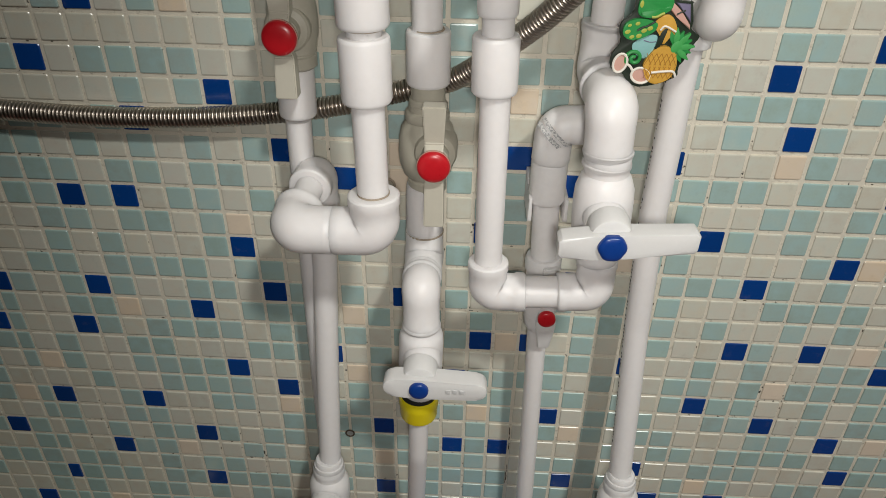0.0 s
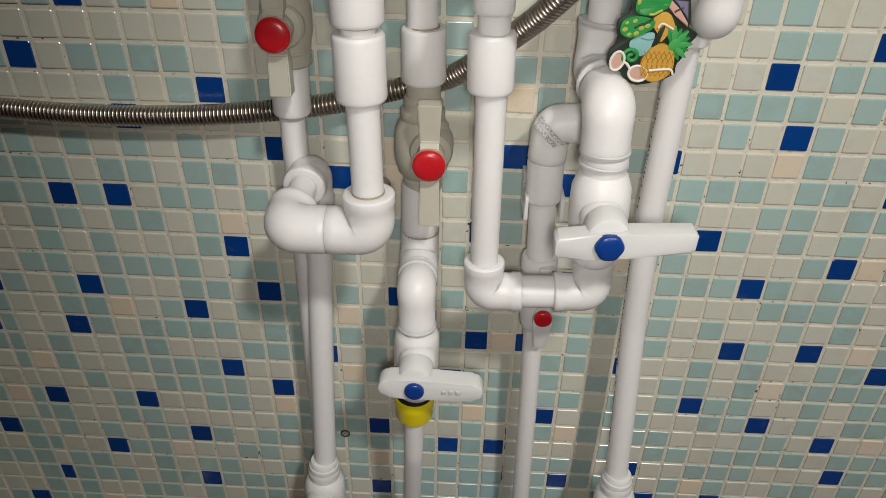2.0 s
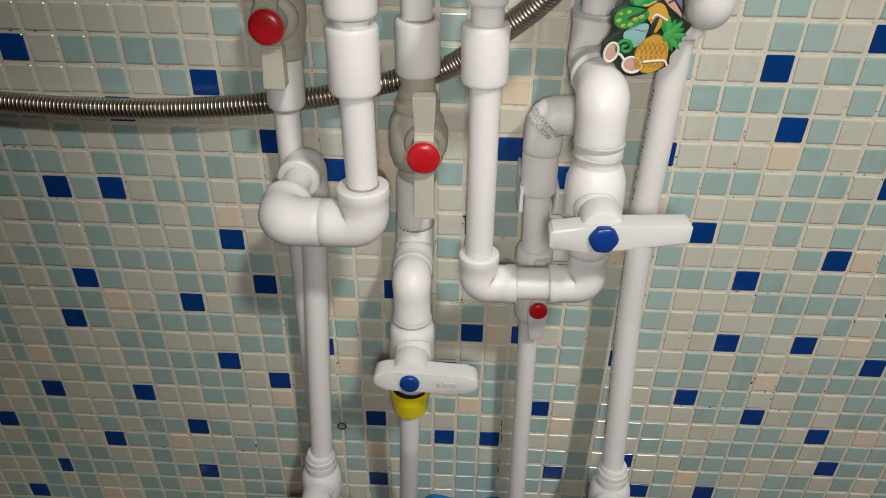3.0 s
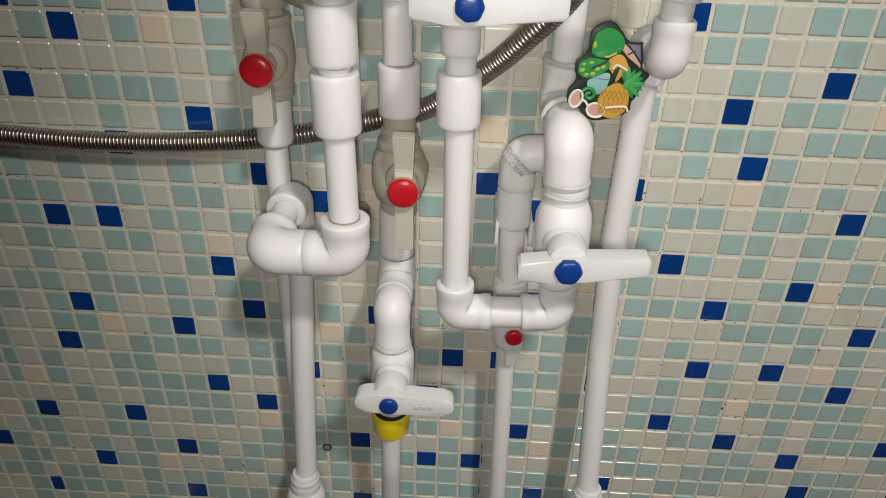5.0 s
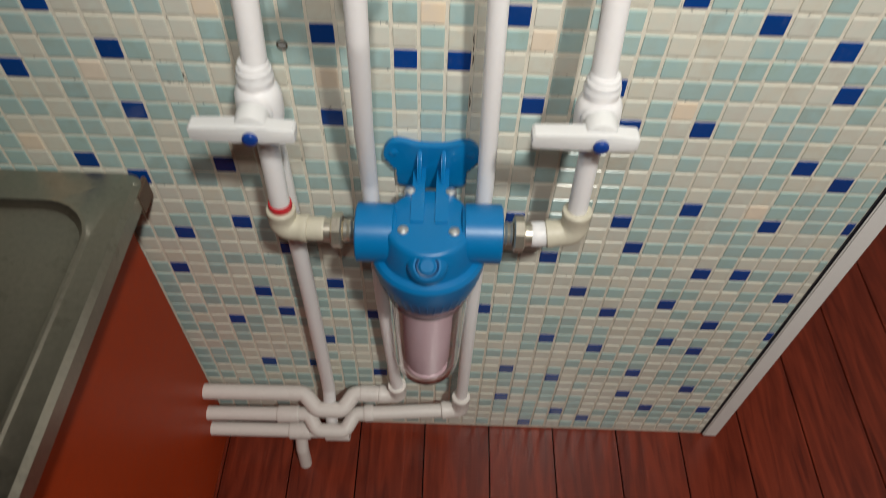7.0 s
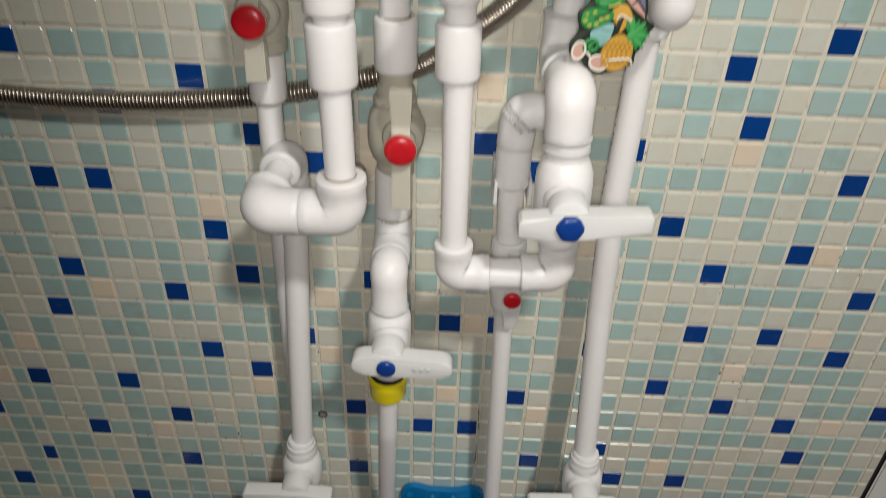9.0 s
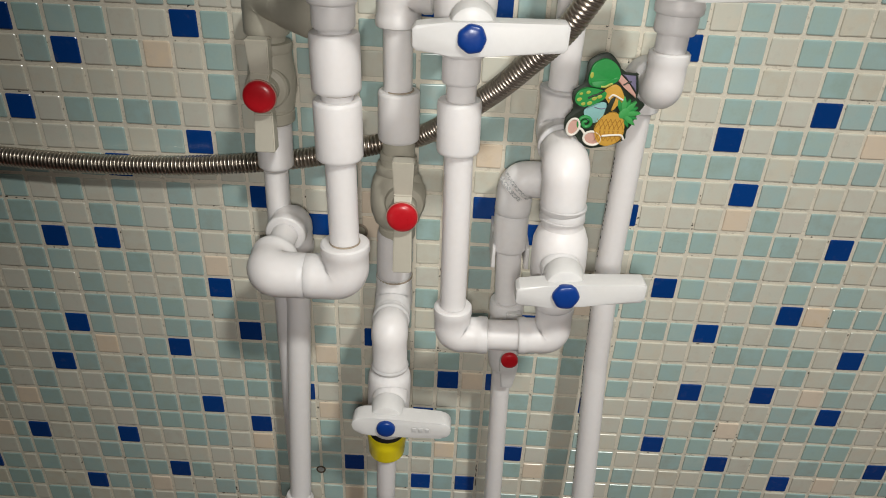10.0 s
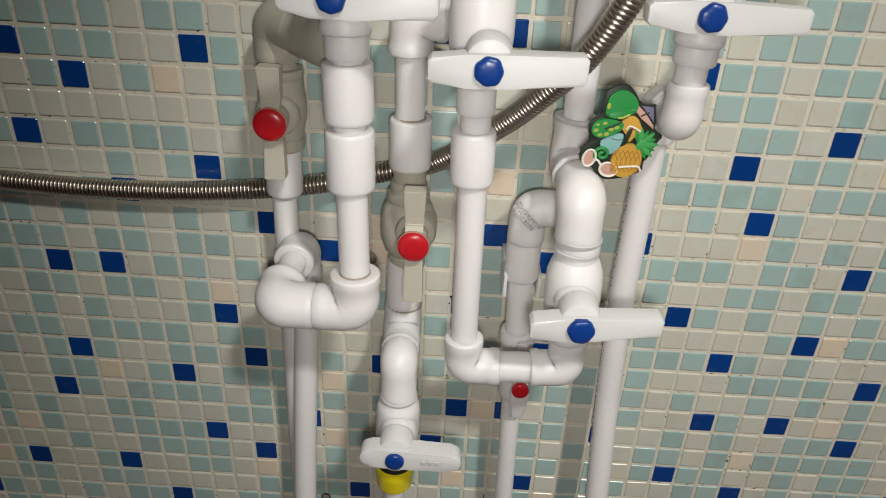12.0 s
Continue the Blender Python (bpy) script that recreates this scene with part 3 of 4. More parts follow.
rounded = ball_valve((-12.06, -3.5, 3.45), (-12.14, -3.5, 0.55), (-12.0, -5.5, 2.5), 1.15, 2.15, "white plastic ball valve with rounded lever above a yellow nut", round_end=True, half_l=0.34, half_r=0.33, half_m=0.38, slope=-0.02, cap_sides=24, cap_r=0.31, bulge=0.75, profile=((0, 0.5), (0, 0.56), (0.03, 0.6), (0.07, 0.69), (0.12, 0.73), (0.2, 0.75), (0.5, 0.75), (0.7, 0.74), (0.8, 0.68), (0.85, 0.62), (1, 0.6), (1, 0.4)))

lever_marks = bmesh.new()
for i in range(3):
    slab([(-11.15 + 0.22 * i + dx, 2.47 + dz) for dx, dz in ((0, -0.08), (0.15, -0.08), (0.15, 0.08), (0, 0.08))], -5.48, -5.53, 0.02, lever_marks)
part("raised_mark", lever_marks, m_abs, next(o for o in rounded.children if o.name.startswith("lever") and "hub" not in o.name))


def dirt_ring(p, q, r, parent):
    part("dirty_joint", turned(p, q, [(0, r * 0.9), (0, r), (1, r), (1, r * 0.9)]), m_joint_dirt, parent, "brown dirt in the joint")


for ob, p, q, r in ((run_b, (-13.38, -4.6, 13.54), (-13.38, -4.6, 13.46), 0.47), (run_b, (-13.3, -4.6, 9.0), (-13.3, -4.6, 8.945), 0.455), (run, (-12.0, -1.4, 12.66), (-12.0, -1.4, 12.6), 0.47),
                    (run, (-12.02, -1.4, 7.74), (-12.02, -1.4, 7.69), 0.53), (run, (-12.11, -1.4, 5.93), (-12.11, -1.4, 5.87), 0.645), (run_b, (-13.38, -4.6, 11.63), (-13.38, -4.6, 11.59), 0.455)):
    dirt_ring(p, q, r, ob)

# D: the front U-bend
run = thing("water_pipe", "white plastic pipe with a U-bend under two ball valves", "pipe", PIPES, at=V(-10.0, -4.1, 6))
pipe([(-10.1, -4.1, 14.6), (-10.05, -4.1, 10.4), (-10.0, -4.1, 6.0)], 0.41, run, radius=3)
coupling((-10.12, -4.1, 13.28), (-10.1, -4.1, 11.78), 0.61, run)
coupling((-10.12, -4.1, 14.55), (-10.12, -4.1, 13.75), 0.52, run)
elbow((-10.0, -4.1, 6.55), (-9.98, -4.1, 5.42), (-8.82, -4.1, 5.45), 0.58, run, rim=0.14, rims=(True, True))
pipe([(-9.2, -4.1, 5.45), (-7.5, -4.1, 5.5)], 0.5, run)
elbow((-7.86, -4.1, 5.5), (-6.74, -4.1, 5.55), (-6.78, -4.1, 6.8), 0.58, run, rim=0.1, rims=(True, True))
elbow((-6.95, -4.1, 10.1), (-7.0, -4.1, 11.5), (-7.02, -3.0, 11.55), 0.66, run, rims=(False, False))
elbow((-7.02, -2.75, 11.6), (-7.02, -1.55, 11.6), (-7.0, -1.55, 13.0), 0.64, run, rim=0.12)
pipe([(-7.0, -1.55, 12.6), (-7.0, -1.55, 19.0)], 0.45, run)
ball_valve((-10.1, -4.1, 17.6), (-10.1, -4.1, 14.5), (-9.92, -6.1, 15.38), 1.38, 2.25, "white plastic ball valve with long lever beside the steel hose", half_l=0.3, half_r=0.34, half_m=0.42, slope=0.035, cap_sides=7, cap_r=0.35, bulge=0.82)
ball_valve((-6.92, -4.1, 10.2), (-6.82, -4.1, 6.75), (-6.9, -6.2, 8.47), 1.35, 2.2, "white plastic ball valve with long lever above the U-bend", half_l=0.29, half_r=0.3, half_m=0.38, slope=0.085, cap_sides=6, cap_r=0.385, bulge=0.84)

for p, q, r_ in (((-6.94, -4.1, 10.31), (-6.94, -4.1, 10.17), 0.695), ((-6.93, -4.1, 9.94), (-6.93, -4.1, 9.81), 0.68), ((-7.02, -2.82, 11.57), (-7.02, -2.7, 11.57), 0.7), ((-7.01, -1.55, 12.86), (-7.0, -1.55, 12.98), 0.69)):
    coupling(p, q, r_, run, name="weld_bead")

# E: the thin run behind
run = thing("water_pipe", "thin white pipe behind with a stickered elbow", "pipe", PIPES, at=V(-8.0, -1.5, 6))
el = elbow((-7.2, -1.5, 9.9), (-8.11, -1.5, 9.87), (-8.16, -1.5, 8.7), 0.6, run, m_ppr_lit, rims=(False, False))
pipe([(-7.3, -1.5, 9.95), (-7.0, -1.5, 9.97)], 0.5, run, m_ppr_lit)
sticker = bmesh.new()
for e0, e1 in ((-0.34, -0.2), (-0.13, 0.0)):
    s_rows = []
    for i in range(15):
        g = radians(-165 + 150 * i / 14)
        d, o = 0.645 * math.cos(g), 0.645 * math.sin(g)
        s_rows.append([sticker.verts.new(V(-8.0 + 0.707 * (d + e), -1.5 + o, 9.76 + 0.707 * (e - d))) for e in (e0, e1)])
    for g, h in zip(s_rows, s_rows[1:]):
        sticker.faces.new((g[0], g[1], h[1], h[0]))
part("sticker", sticker, m_sticker, el, "worn clear sticker with grey print")
coupling((-8.17, -1.5, 8.72), (-8.15, -1.5, 7.28), 0.58, run, m_ppr_lit)
pipe([(-8.15, -1.5, 7.4), (-8.04, -1.5, 4.9)], 0.44, run, m_ppr_lit)
for s in (-1, 1):
    part("clip_jaw", slab([(-8.12 + s * 0.52, 7.55), (-8.12 + s * 0.62, 7.55), (-8.12 + s * 0.64, 6.75), (-8.12 + s * 0.5, 6.75)], -0.9, -2.0, 0.03), m_ppr, run, "white pipe clip jaw")
part("clip_base", slab([(-8.75, 7.75), (-7.5, 7.75), (-7.5, 6.6), (-8.75, 6.6)], 0.02, -0.9, 0.08), m_ppr, run, "white pipe clip base")
pipe([(-8.0, -1.5, 2.3), (-7.92, -1.5, -1.0), (-7.68, -1.5, -11.0), (-7.72, -1.4, -21.0), (-7.78, -1.35, -31.0)], 0.36, run, m_ppr, 3)
small = thing("ball_valve", "small white ball valve with red cap behind the U-bend", "valve", VALVES, at=V(-8.0, -1.5, 3.5))
part("body", turned((-8.04, -1.5, 5.15), (-7.98, -1.5, 2.1), [(0, 0.4), (0, 0.58), (0.04, 0.62), (0.16, 0.62), (0.18, 0.54), (0.3, 0.58), (0.4, 0.7), (0.6, 0.7), (0.75, 0.58), (0.88, 0.54), (0.96, 0.5), (1, 0.42)]), m_ppr_lit, small)
bm = bmesh.new()
loops = []
for zz, yy, w in ((5.05, -2.3, 0.27), (4.2, -2.35, 0.25), (3.6, -2.2, 0.2), (2.85, -2.4, 0.34), (2.4, -2.35, 0.3), (1.62, -2.2, 0.2)):
    loops.append([bm.verts.new(V(-7.82 + px * w, yy + py, zz)) for px, py in ((-1, 0), (1, 0), (1, 0.35), (-1, 0.35))])
for g, k in zip(loops, loops[1:]):
    for i in range(4):
        bm.faces.new((g[i], g[(i + 1) % 4], k[(i + 1) % 4], k[i]))
bm.faces.new(loops[0][::-1]), bm.faces.new(loops[-1])
bmesh.ops.bevel(bm, geom=list(bm.edges), offset=0.04 * U, segments=2, affect="EDGES")
lv = part("lever", bm, m_abs, small, "narrow white lever")
part("stem", turned((-7.85, -1.5, 2.95), (-7.82, -2.2, 2.95), [(0, 0.35), (1, 0.25)]), m_ppr_lit, small)
cap((-7.82, -2.42, 3.1), 0.31, lv, m_red, "small red cap", 24, 0.1)

# F: the outer run
run = thing("water_pipe", "long white pipe stepping back to the mosaic wall", "pipe", PIPES, at=V(-4.5, -1.5, 5))
pipe([(-4.58, -3.6, 15.3), (-4.6, -3.6, 14.2)], 0.42, run)
coupling((-4.55, -3.6, 15.75), (-4.57, -3.6, 15.2), 0.56, run)
elbow((-4.58, -3.6, 14.72), (-4.59, -3.6, 13.58), (-4.59, -2.95, 13.6), 0.53, run, rim=0.12, rims=(True, False))
pipe([(-4.58, -3.1, 13.52), (-4.55, -2.0, 13.55)], 0.42, run, m_ppr_lit)
elbow((-4.52, -2.3, 13.55), (-4.6, -1.5, 13.55), (-4.62, -1.5, 12.4), 0.6, run, m_ppr_lit)
f_line = [(-4.62, -1.5, 12.6), (-4.66, -1.5, 7.0), (-4.48, -1.55, 2.4), (-4.3, -1.85, -1.0), (-4.2, -2.35, -4.4), (-4.16, -2.45, -5.4)]
f_pipe = pipe(f_line, 0.44, run, radius=3)
marks = bmesh.new()
random.seed(5)
zz = 11.4
while zz > -3:
    if random.random() < 0.7:
        i = 0 if zz > 7 else 1 if zz > 2.4 else 2 if zz > -1 else 3
        a, b = f_line[i], f_line[i + 1]
        s = (a[2] - zz) / (a[2] - b[2])
        cx, cy = a[0] + (b[0] - a[0]) * s, a[1] + (b[1] - a[1]) * s
        h = random.uniform(0.04, 0.1)
        ang0, ang1 = radians(-179), radians(-179 + random.uniform(8, 12))
        q = [marks.verts.new(V(cx + 0.443 * math.cos(g), cy + 0.443 * math.sin(g), z2)) for g, z2 in ((ang0, zz), (ang1, zz), (ang1, zz - h), (ang0, zz - h))]
        marks.faces.new(q)
    zz -= 0.15
part("printed_line", marks, m_print, f_pipe, "small unreadable black print along the pipe")
pipe([(-4.05, -2.5, -6.8), (-3.97, -2.75, -11.8)], 0.4, run)
elbow((-3.98, -2.75, -10.95), (-3.95, -2.85, -12.2), (-5.1, -2.9, -12.35), 0.58, run, m_yellowed, label="yellowed plastic elbow")
coupling((-5.05, -2.9, -12.35), (-5.75, -2.9, -12.4), 0.54, run, m_ppr, "white threaded adapter")
ball_valve((-4.53, -3.6, 18.2), (-4.55, -3.6, 15.7), (-4.94, -5.4, 16.68), 1.42, 2.25, "white plastic ball valve with long lever at the outer pipe", half_l=0.27, half_r=0.3, half_m=0.38, cap_sides=7, cap_r=0.34, slope=-0.01)

# lower pair of valves
for x0, x1, hub, l, r_, lab in ((-15.95, -16.0, (-16.0, -4.25, -6.12), 2.05, 1.5, "white ball valve with straight lever above the red seal ring"),
                                (-4.16, -4.06, (-4.2, -4.25, -5.92), 2.3, 1.25, "white ball valve with straight lever above the yellowed elbow")):
    ob = ball_valve((x0, -2.45, -4.85), (x1, -2.6, -7.5), hub, l, r_, lab, r=0.62, bulge=0.82, half_l=0.31, half_r=0.3, half_m=0.31, round_end=False, cap_r=0.27, cap_sides=24, depth=0.6, cap_drop=0.1)
    part("collar", turned((x0 + 0.02, -2.42, -4.42), (x0, -2.45, -4.92), [(0, 0.43), (0, 0.5), (0.1, 0.53), (0.45, 0.54), (0.5, 0.59), (0.9, 0.61), (1, 0.6)]), m_ppr, ob, "stepped white collar")

# pipes near the floor
run = thing("floor_pipe", "pinkish-white pipe running low along the mosaic wall", "pipe", "low pipes", at=V(-17, -1.3, -31))
elbow((-11.85, -1.25, -29.6), (-11.8, -1.25, -30.9), (-13.0, -1.25, -30.95), 0.55, run, m_floorpipe)
coupling((-13.0, -1.25, -30.95), (-14.2, -1.25, -30.97), 0.54, run, m_floorpipe)
pipe([(-12.5, -1.25, -30.95), (-14.6, -1.25, -31.0), (-15.3, -2.2, -31.5), (-16.9, -2.2, -31.5), (-17.8, -1.3, -31.1), (-24.6, -1.3, -31.3)], 0.5, run, m_floorpipe, 0.6)
run = thing("floor_pipe", "pinkish-white pipe with couplings low on the wall", "pipe", "low pipes", at=V(-15, -1.8, -32.6))
elbow((-7.8, -1.4, -30.6), (-7.8, -1.5, -32.2), (-9.0, -1.6, -32.3), 0.55, run, m_floorpipe)
pipe([(-8.8, -1.6, -32.3), (-14.6, -1.9, -32.6), (-15.2, -2.9, -33.1), (-17.0, -2.9, -33.1), (-17.6, -2.0, -32.7), (-24.6, -2.0, -33.0)], 0.46, run, m_floorpipe, 0.6)
coupling((-14.0, -1.85, -32.58), (-13.4, -1.82, -32.55), 0.56, run, m_floorpipe)
coupling((-18.2, -2.0, -32.72), (-19.6, -2.0, -32.8), 0.56, run, m_floorpipe)
run = thing("floor_pipe", "lowest pinkish-white pipe with a short branch", "pipe", "low pipes", at=V(-18, -2.4, -34.4))
pipe([(-15.0, -2.4, -34.3), (-24.6, -2.4, -34.5)], 0.46, run, m_floorpipe)
coupling((-17.6, -2.4, -34.36), (-19.0, -2.4, -34.4), 0.58, run, m_floorpipe)
pipe([(-18.3, -2.4, -34.38), (-18.3, -3.0, -36.0), (-18.3, -3.2, -38.05)], 0.42, run, m_floorpipe, 0.6)
coupling((-15.0, -2.4, -34.3), (-16.6, -2.4, -34.35), 0.62, run, m_floorpipe)

# ---- the corrugated hose ----
hose = thing("corrugated_hose", "corrugated stainless steel gas hose slung behind the pipes", "hose", at=V(-15, -2, 10.5))
path = smooth_path([(-35, -0.5, 10.0), (-30, -0.5, 9.55), (-26.0, -0.5, 9.36), (-23.1, -0.5, 9.24), (-20.2, -0.5, 9.29), (-17.9, -0.5, 9.47), (-15.2, -0.5, 9.84), (-12.7, -0.5, 10.48), (-11.15, -0.75, 11.0),
                    (-9.3, -2.2, 12.8), (-8.35, -3.2, 14.0), (-7.4, -4.0, 15.3), (-6.7, -4.6, 16.8), (-6.2, -4.8, 18.2), (-5.8, -4.8, 19.6)], 24)
length = [0.0]
for a, b in zip(path, path[1:]):
    length.append(length[-1] + (b - a).length)
pitch, dense, radii, s = 0.132 * U, [], [], 0.0
k = 0
while s < length[-1]:
    while length[k + 1] < s:
        k += 1
    t = (s - length[k]) / max(length[k + 1] - length[k], 1e-9)
    dense.append(path[k].lerp(path[k + 1], t))
    ph = (s / pitch) % 1.0
    radii.append(U * (0.292 + 0.058 * math.sin(math.pi * ph) ** 0.6))
    s += pitch / 8
part("hose_body", sweep(dense, radii, 18), m_steel, hose, angle=80)

for p, q, r in (((-34.7, -0.5, 9.98), (-33.6, -0.5, 9.87), 0.5), ((-5.86, -4.8, 19.3), (-5.7, -4.8, 19.9), 0.5)):
    part("end_nut", turned(p, q, [(0, 0.36), (0, r), (0.1, r * 1.06), (0.9, r * 1.06), (1, r), (1, 0.36)], seg=6), m_brass, hose, "hexagonal end nut", 25)

# ---- the water filter ----
filt = thing("water_filter", "blue plastic water filter housing with a clear bowl", "water filter", at=V(-9.95, -3.2, -13))
FX, FY = -9.95, -3.2
head = part("head", turned((FX, FY, -11.45), (FX, FY, -15.7), [(0, 0.6), (0, 1.62), (0.015, 1.74), (0.05, 1.82), (0.2, 1.95), (0.36, 2.06), (0.38, 2.3), (0.42, 2.42), (0.55, 2.4), (0.68, 2.28), (0.82, 2.1), (0.92, 1.95), (0.97, 1.82), (1, 1.6)], seg=48), m_filter, filt)
for x0, x1, z0 in ((-12.95, -11.3, -12.45), (-6.95, -8.6, -12.3)):
    part("port", turned((x0, FY + 0.15, z0), (x1, FY + 0.15, z0), [(0, 0.5), (0, 1.18), (0.03, 1.25), (0.92, 1.25), (0.95, 1.15), (1, 1.1)], seg=40), m_filter, filt)
for i in range(40):
    a = 2 * math.pi * i / 40
    if math.sin(a) < 0.55:
        bm = bmesh.new()
        c, sn = math.cos(a), math.sin(a)
        turned((FX + 2.25 * c, FY + 2.25 * sn, -14.25), (FX + 1.9 * c, FY + 1.9 * sn, -15.4), [(0, 0.03), (0.05, 0.08), (0.95, 0.08), (1, 0.03)], 6, bm)
        part("grip_rib", bm, m_filter, head)
part("front_boss", turned((FX, FY - 0.9, -12.9), (FX, FY - 1.95, -11.85), [(0, 0.95), (0.75, 0.85), (0.92, 0.72), (1, 0.55)], seg=32), m_filter, filt)
va, vd = Vector((FX, FY - 1.93, -11.87)), Vector((0, 0.7071, 0.7071))
# no groove is cut; its shade is a ring of darker blue
rim = part("vent_ring", sweep([V(*(va + 0.43 * (Vector((1, 0, 0)) * math.cos(t * math.pi / 12) + vd * math.sin(t * math.pi / 12)))) for t in range(25)], [0.06 * U] * 25, 8), m_groove_shade, filt, "dark ring painted as the groove's shade")
part("vent_plug", turned((FX, FY - 1.8, -12.0), (FX, FY - 2.05, -11.75), [(0, 0.36), (0.8, 0.34), (1, 0.26)]), m_filter, filt)
part("bracket_plate", slab(smooth_loop([(-11.95, -10.3), (-11.6, -9.85), (-11.1, -9.88), (-10.5, -10.05), (-9.4, -10.05), (-8.8, -9.88), (-8.3, -9.85), (-7.95, -10.3), (-8.0, -10.95), (-8.35, -11.3), (-8.5, -11.7), (-8.55, -12.4), (-9.95, -12.5), (-11.35, -12.4), (-11.4, -11.7), (-11.55, -11.3), (-11.9, -10.95)], 4), -0.02, -0.34, 0.08), m_filter, filt)
for x in (-11.55, -8.35):
    part("bracket_screw", turned((x, -0.3, -10.45), (x, -0.42, -10.45), [(0, 0.2), (0.6, 0.2), (1, 0.1)]), m_filter, filt)
for x in (-10.45, -9.45):
    bm = bmesh.new()
    v = [bm.verts.new(V(x + dx, yy, zz2)) for dx in (-0.09, 0.09) for yy, zz2 in ((-0.3, -10.25), (-0.7, -10.4), (-1.2, -11.3), (-1.2, -11.6), (-0.3, -11.6))]
    bm.faces.new(v[:5]), bm.faces.new(v[5:][::-1])
    for i in range(5):
        bm.faces.new((v[i], v[(i + 1) % 5], v[5 + (i + 1) % 5], v[5 + i]))
    bmesh.ops.bevel(bm, geom=list(bm.edges), offset=0.05 * U, segments=2, affect="EDGES")
    part("bracket_rib", bm, m_filter, filt)
for x in (-10.72, -9.72):
    part("bracket_arm", slab([(x, -11.35), (x + 0.54, -11.35), (x + 0.54, -11.75), (x, -11.75)], -0.3, -3.3, 0.06), m_filter, filt)
for x, y, z in ((-10.98, -3.7, -11.42), (-8.92, -3.7, -11.42), (-10.8, -1.6, -11.35), (-9.1, -1.6, -11.35)):
    part("head_screw", turned((x, y, z - 0.6), (x, y, z + 0.1), [(0, 0.26), (0.75, 0.26), (0.9, 0.22), (1, 0.08)]), m_screw, filt, "zinc-plated screw")
bowl = part("bowl", turned((FX, FY, -15.4), (FX, FY, -23.3), [(0.02, 1.68), (0, 1.72), (0, 1.86), (0.1, 1.84), (0.8, 1.68), (0.9, 1.62), (0.95, 1.46), (0.985, 1.15), (1, 0.5), (0.985, 0.4), (0.965, 1.05), (0.93, 1.36), (0.88, 1.5), (0.8, 1.55), (0.1, 1.68)], seg=40), m_bowl, filt, "clear plastic bowl")
bowl.visible_shadow = False
part("cartridge", turned((FX, FY, -15.5), (FX, FY, -22.6), [(0, 0.9), (0, 1.22), (0.9, 1.16), (0.97, 1.05), (1, 0.8), (1, 0.3)], seg=36), m_cartridge, filt, "pinkish used filter cartridge")
part("bowl_base", turned((FX, FY, -22.6), (FX, FY, -23.1), [(0, 1.1), (0.5, 1.1), (1, 0.8)], seg=36), m_cartridge, filt, "darkened sediment base")
for xs in ((-14.3, -14.0, -13.55, -12.9), (-5.7, -6.0, -6.45, -7.0)):
    z0 = -12.5 if xs[0] < -10 else -12.35
    y0 = FY + 0.25
    part("union_tail", turned((xs[0], y0, z0), (xs[1], y0, z0), [(0, 0.4), (0, 0.5), (1, 0.5), (1, 0.4)]), m_brass, filt, "nickel-plated union tail")
    part("union_nut", turned((xs[1], y0, z0), (xs[2], y0, z0), [(0, 0.4), (0, 0.7), (0.12, 0.77), (0.88, 0.77), (1, 0.7), (1, 0.4)], seg=8), m_brass, filt, "nickel-plated union nut", 25)
    part("nipple", turned((xs[2], y0, z0), (xs[3], y0, z0), [(0, 0.42), (0.1, 0.5), (0.3, 0.44), (0.5, 0.5), (0.7, 0.44), (1, 0.5)]), m_brass, filt, "threaded nipple")

# ---- the rubber magnet ----
MX, MY, MZ = -6.0, -3.62, 12.9
mag = thing("fridge_magnet", "colourful flat rubber magnet with a pineapple, leaning on the pipes", "magnet", at=V(MX, MY, MZ))


def relief(name, pts, h, mat, label, steps=5, parent=None, base=0.095, soft=0.03):
    """A raised rubber shape on the magnet: outline round its middle, height over the backing."""
    loop = smooth_loop(pts, steps) if steps else pts
    return part(name, slab([(MX + x, MZ + z) for x, z in loop], MY - base, MY - 0.1 - h, soft), mat, parent or mag, label)


def oval(x, z, a, b, lean=0.0, k=14):
    return [(x + a * math.cos(2 * math.pi * i / k) + lean * b * math.sin(2 * math.pi * i / k), z + b * math.sin(2 * math.pi * i / k)) for i in range(k)]


def cord(name, pts, r, h, mat, label, parent=None):
    path = smooth_path([(MX + x, MY - 0.1 - h, MZ + z) for x, z in pts], 5)
    return part(name, sweep(path, [r * U] * len(path), 8), mat, parent or mag, label)


relief("backing", [(-0.69, 1.5), (-0.35, 1.7), (-0.12, 1.68), (0.13, 1.42), (0.25, 1.23), (0.62, 1.19), (0.66, 1.16), (0.75, 0.68), (0.73, 0.5), (0.98, 0.37), (0.88, 0.18), (0.77, -0.06), (0.68, -0.32), (0.57, -0.43), (0.62, -0.63),
                   (0.5, -0.73), (0.23, -0.86), (-0.22, -0.97), (-0.49, -0.95), (-0.73, -0.75), (-0.8, -0.61), (-1.03, -0.6), (-1.15, -0.4), (-1.12, -0.1), (-0.93, 0.14), (-1.02, 0.4), (-1.0, 0.67), (-0.75, 0.84), (-0.73, 1.12)],
       0.0, m_rubber_edge, "black rubber backing", 4, base=-0.01)
relief("mauve_patch", [(0.25, 1.17), (0.6, 1.15), (0.68, 0.7), (0.45, 0.98)], 0.03, m_rubber_mauve, "mauve patch", 0)
relief("pink_strip", [(0.18, 1.18), (0.42, 0.97), (0.68, 0.64), (0.69, 0.53), (0.31, 0.83), (0.15, 0.98)], 0.05, m_rubber_pink, "pink strip", 0)
cord("dark_seam", [(0.3, 0.9), (0.4, 0.96), (0.5, 1.0)], 0.022, 0.06, m_rubber_edge, "dark seam")
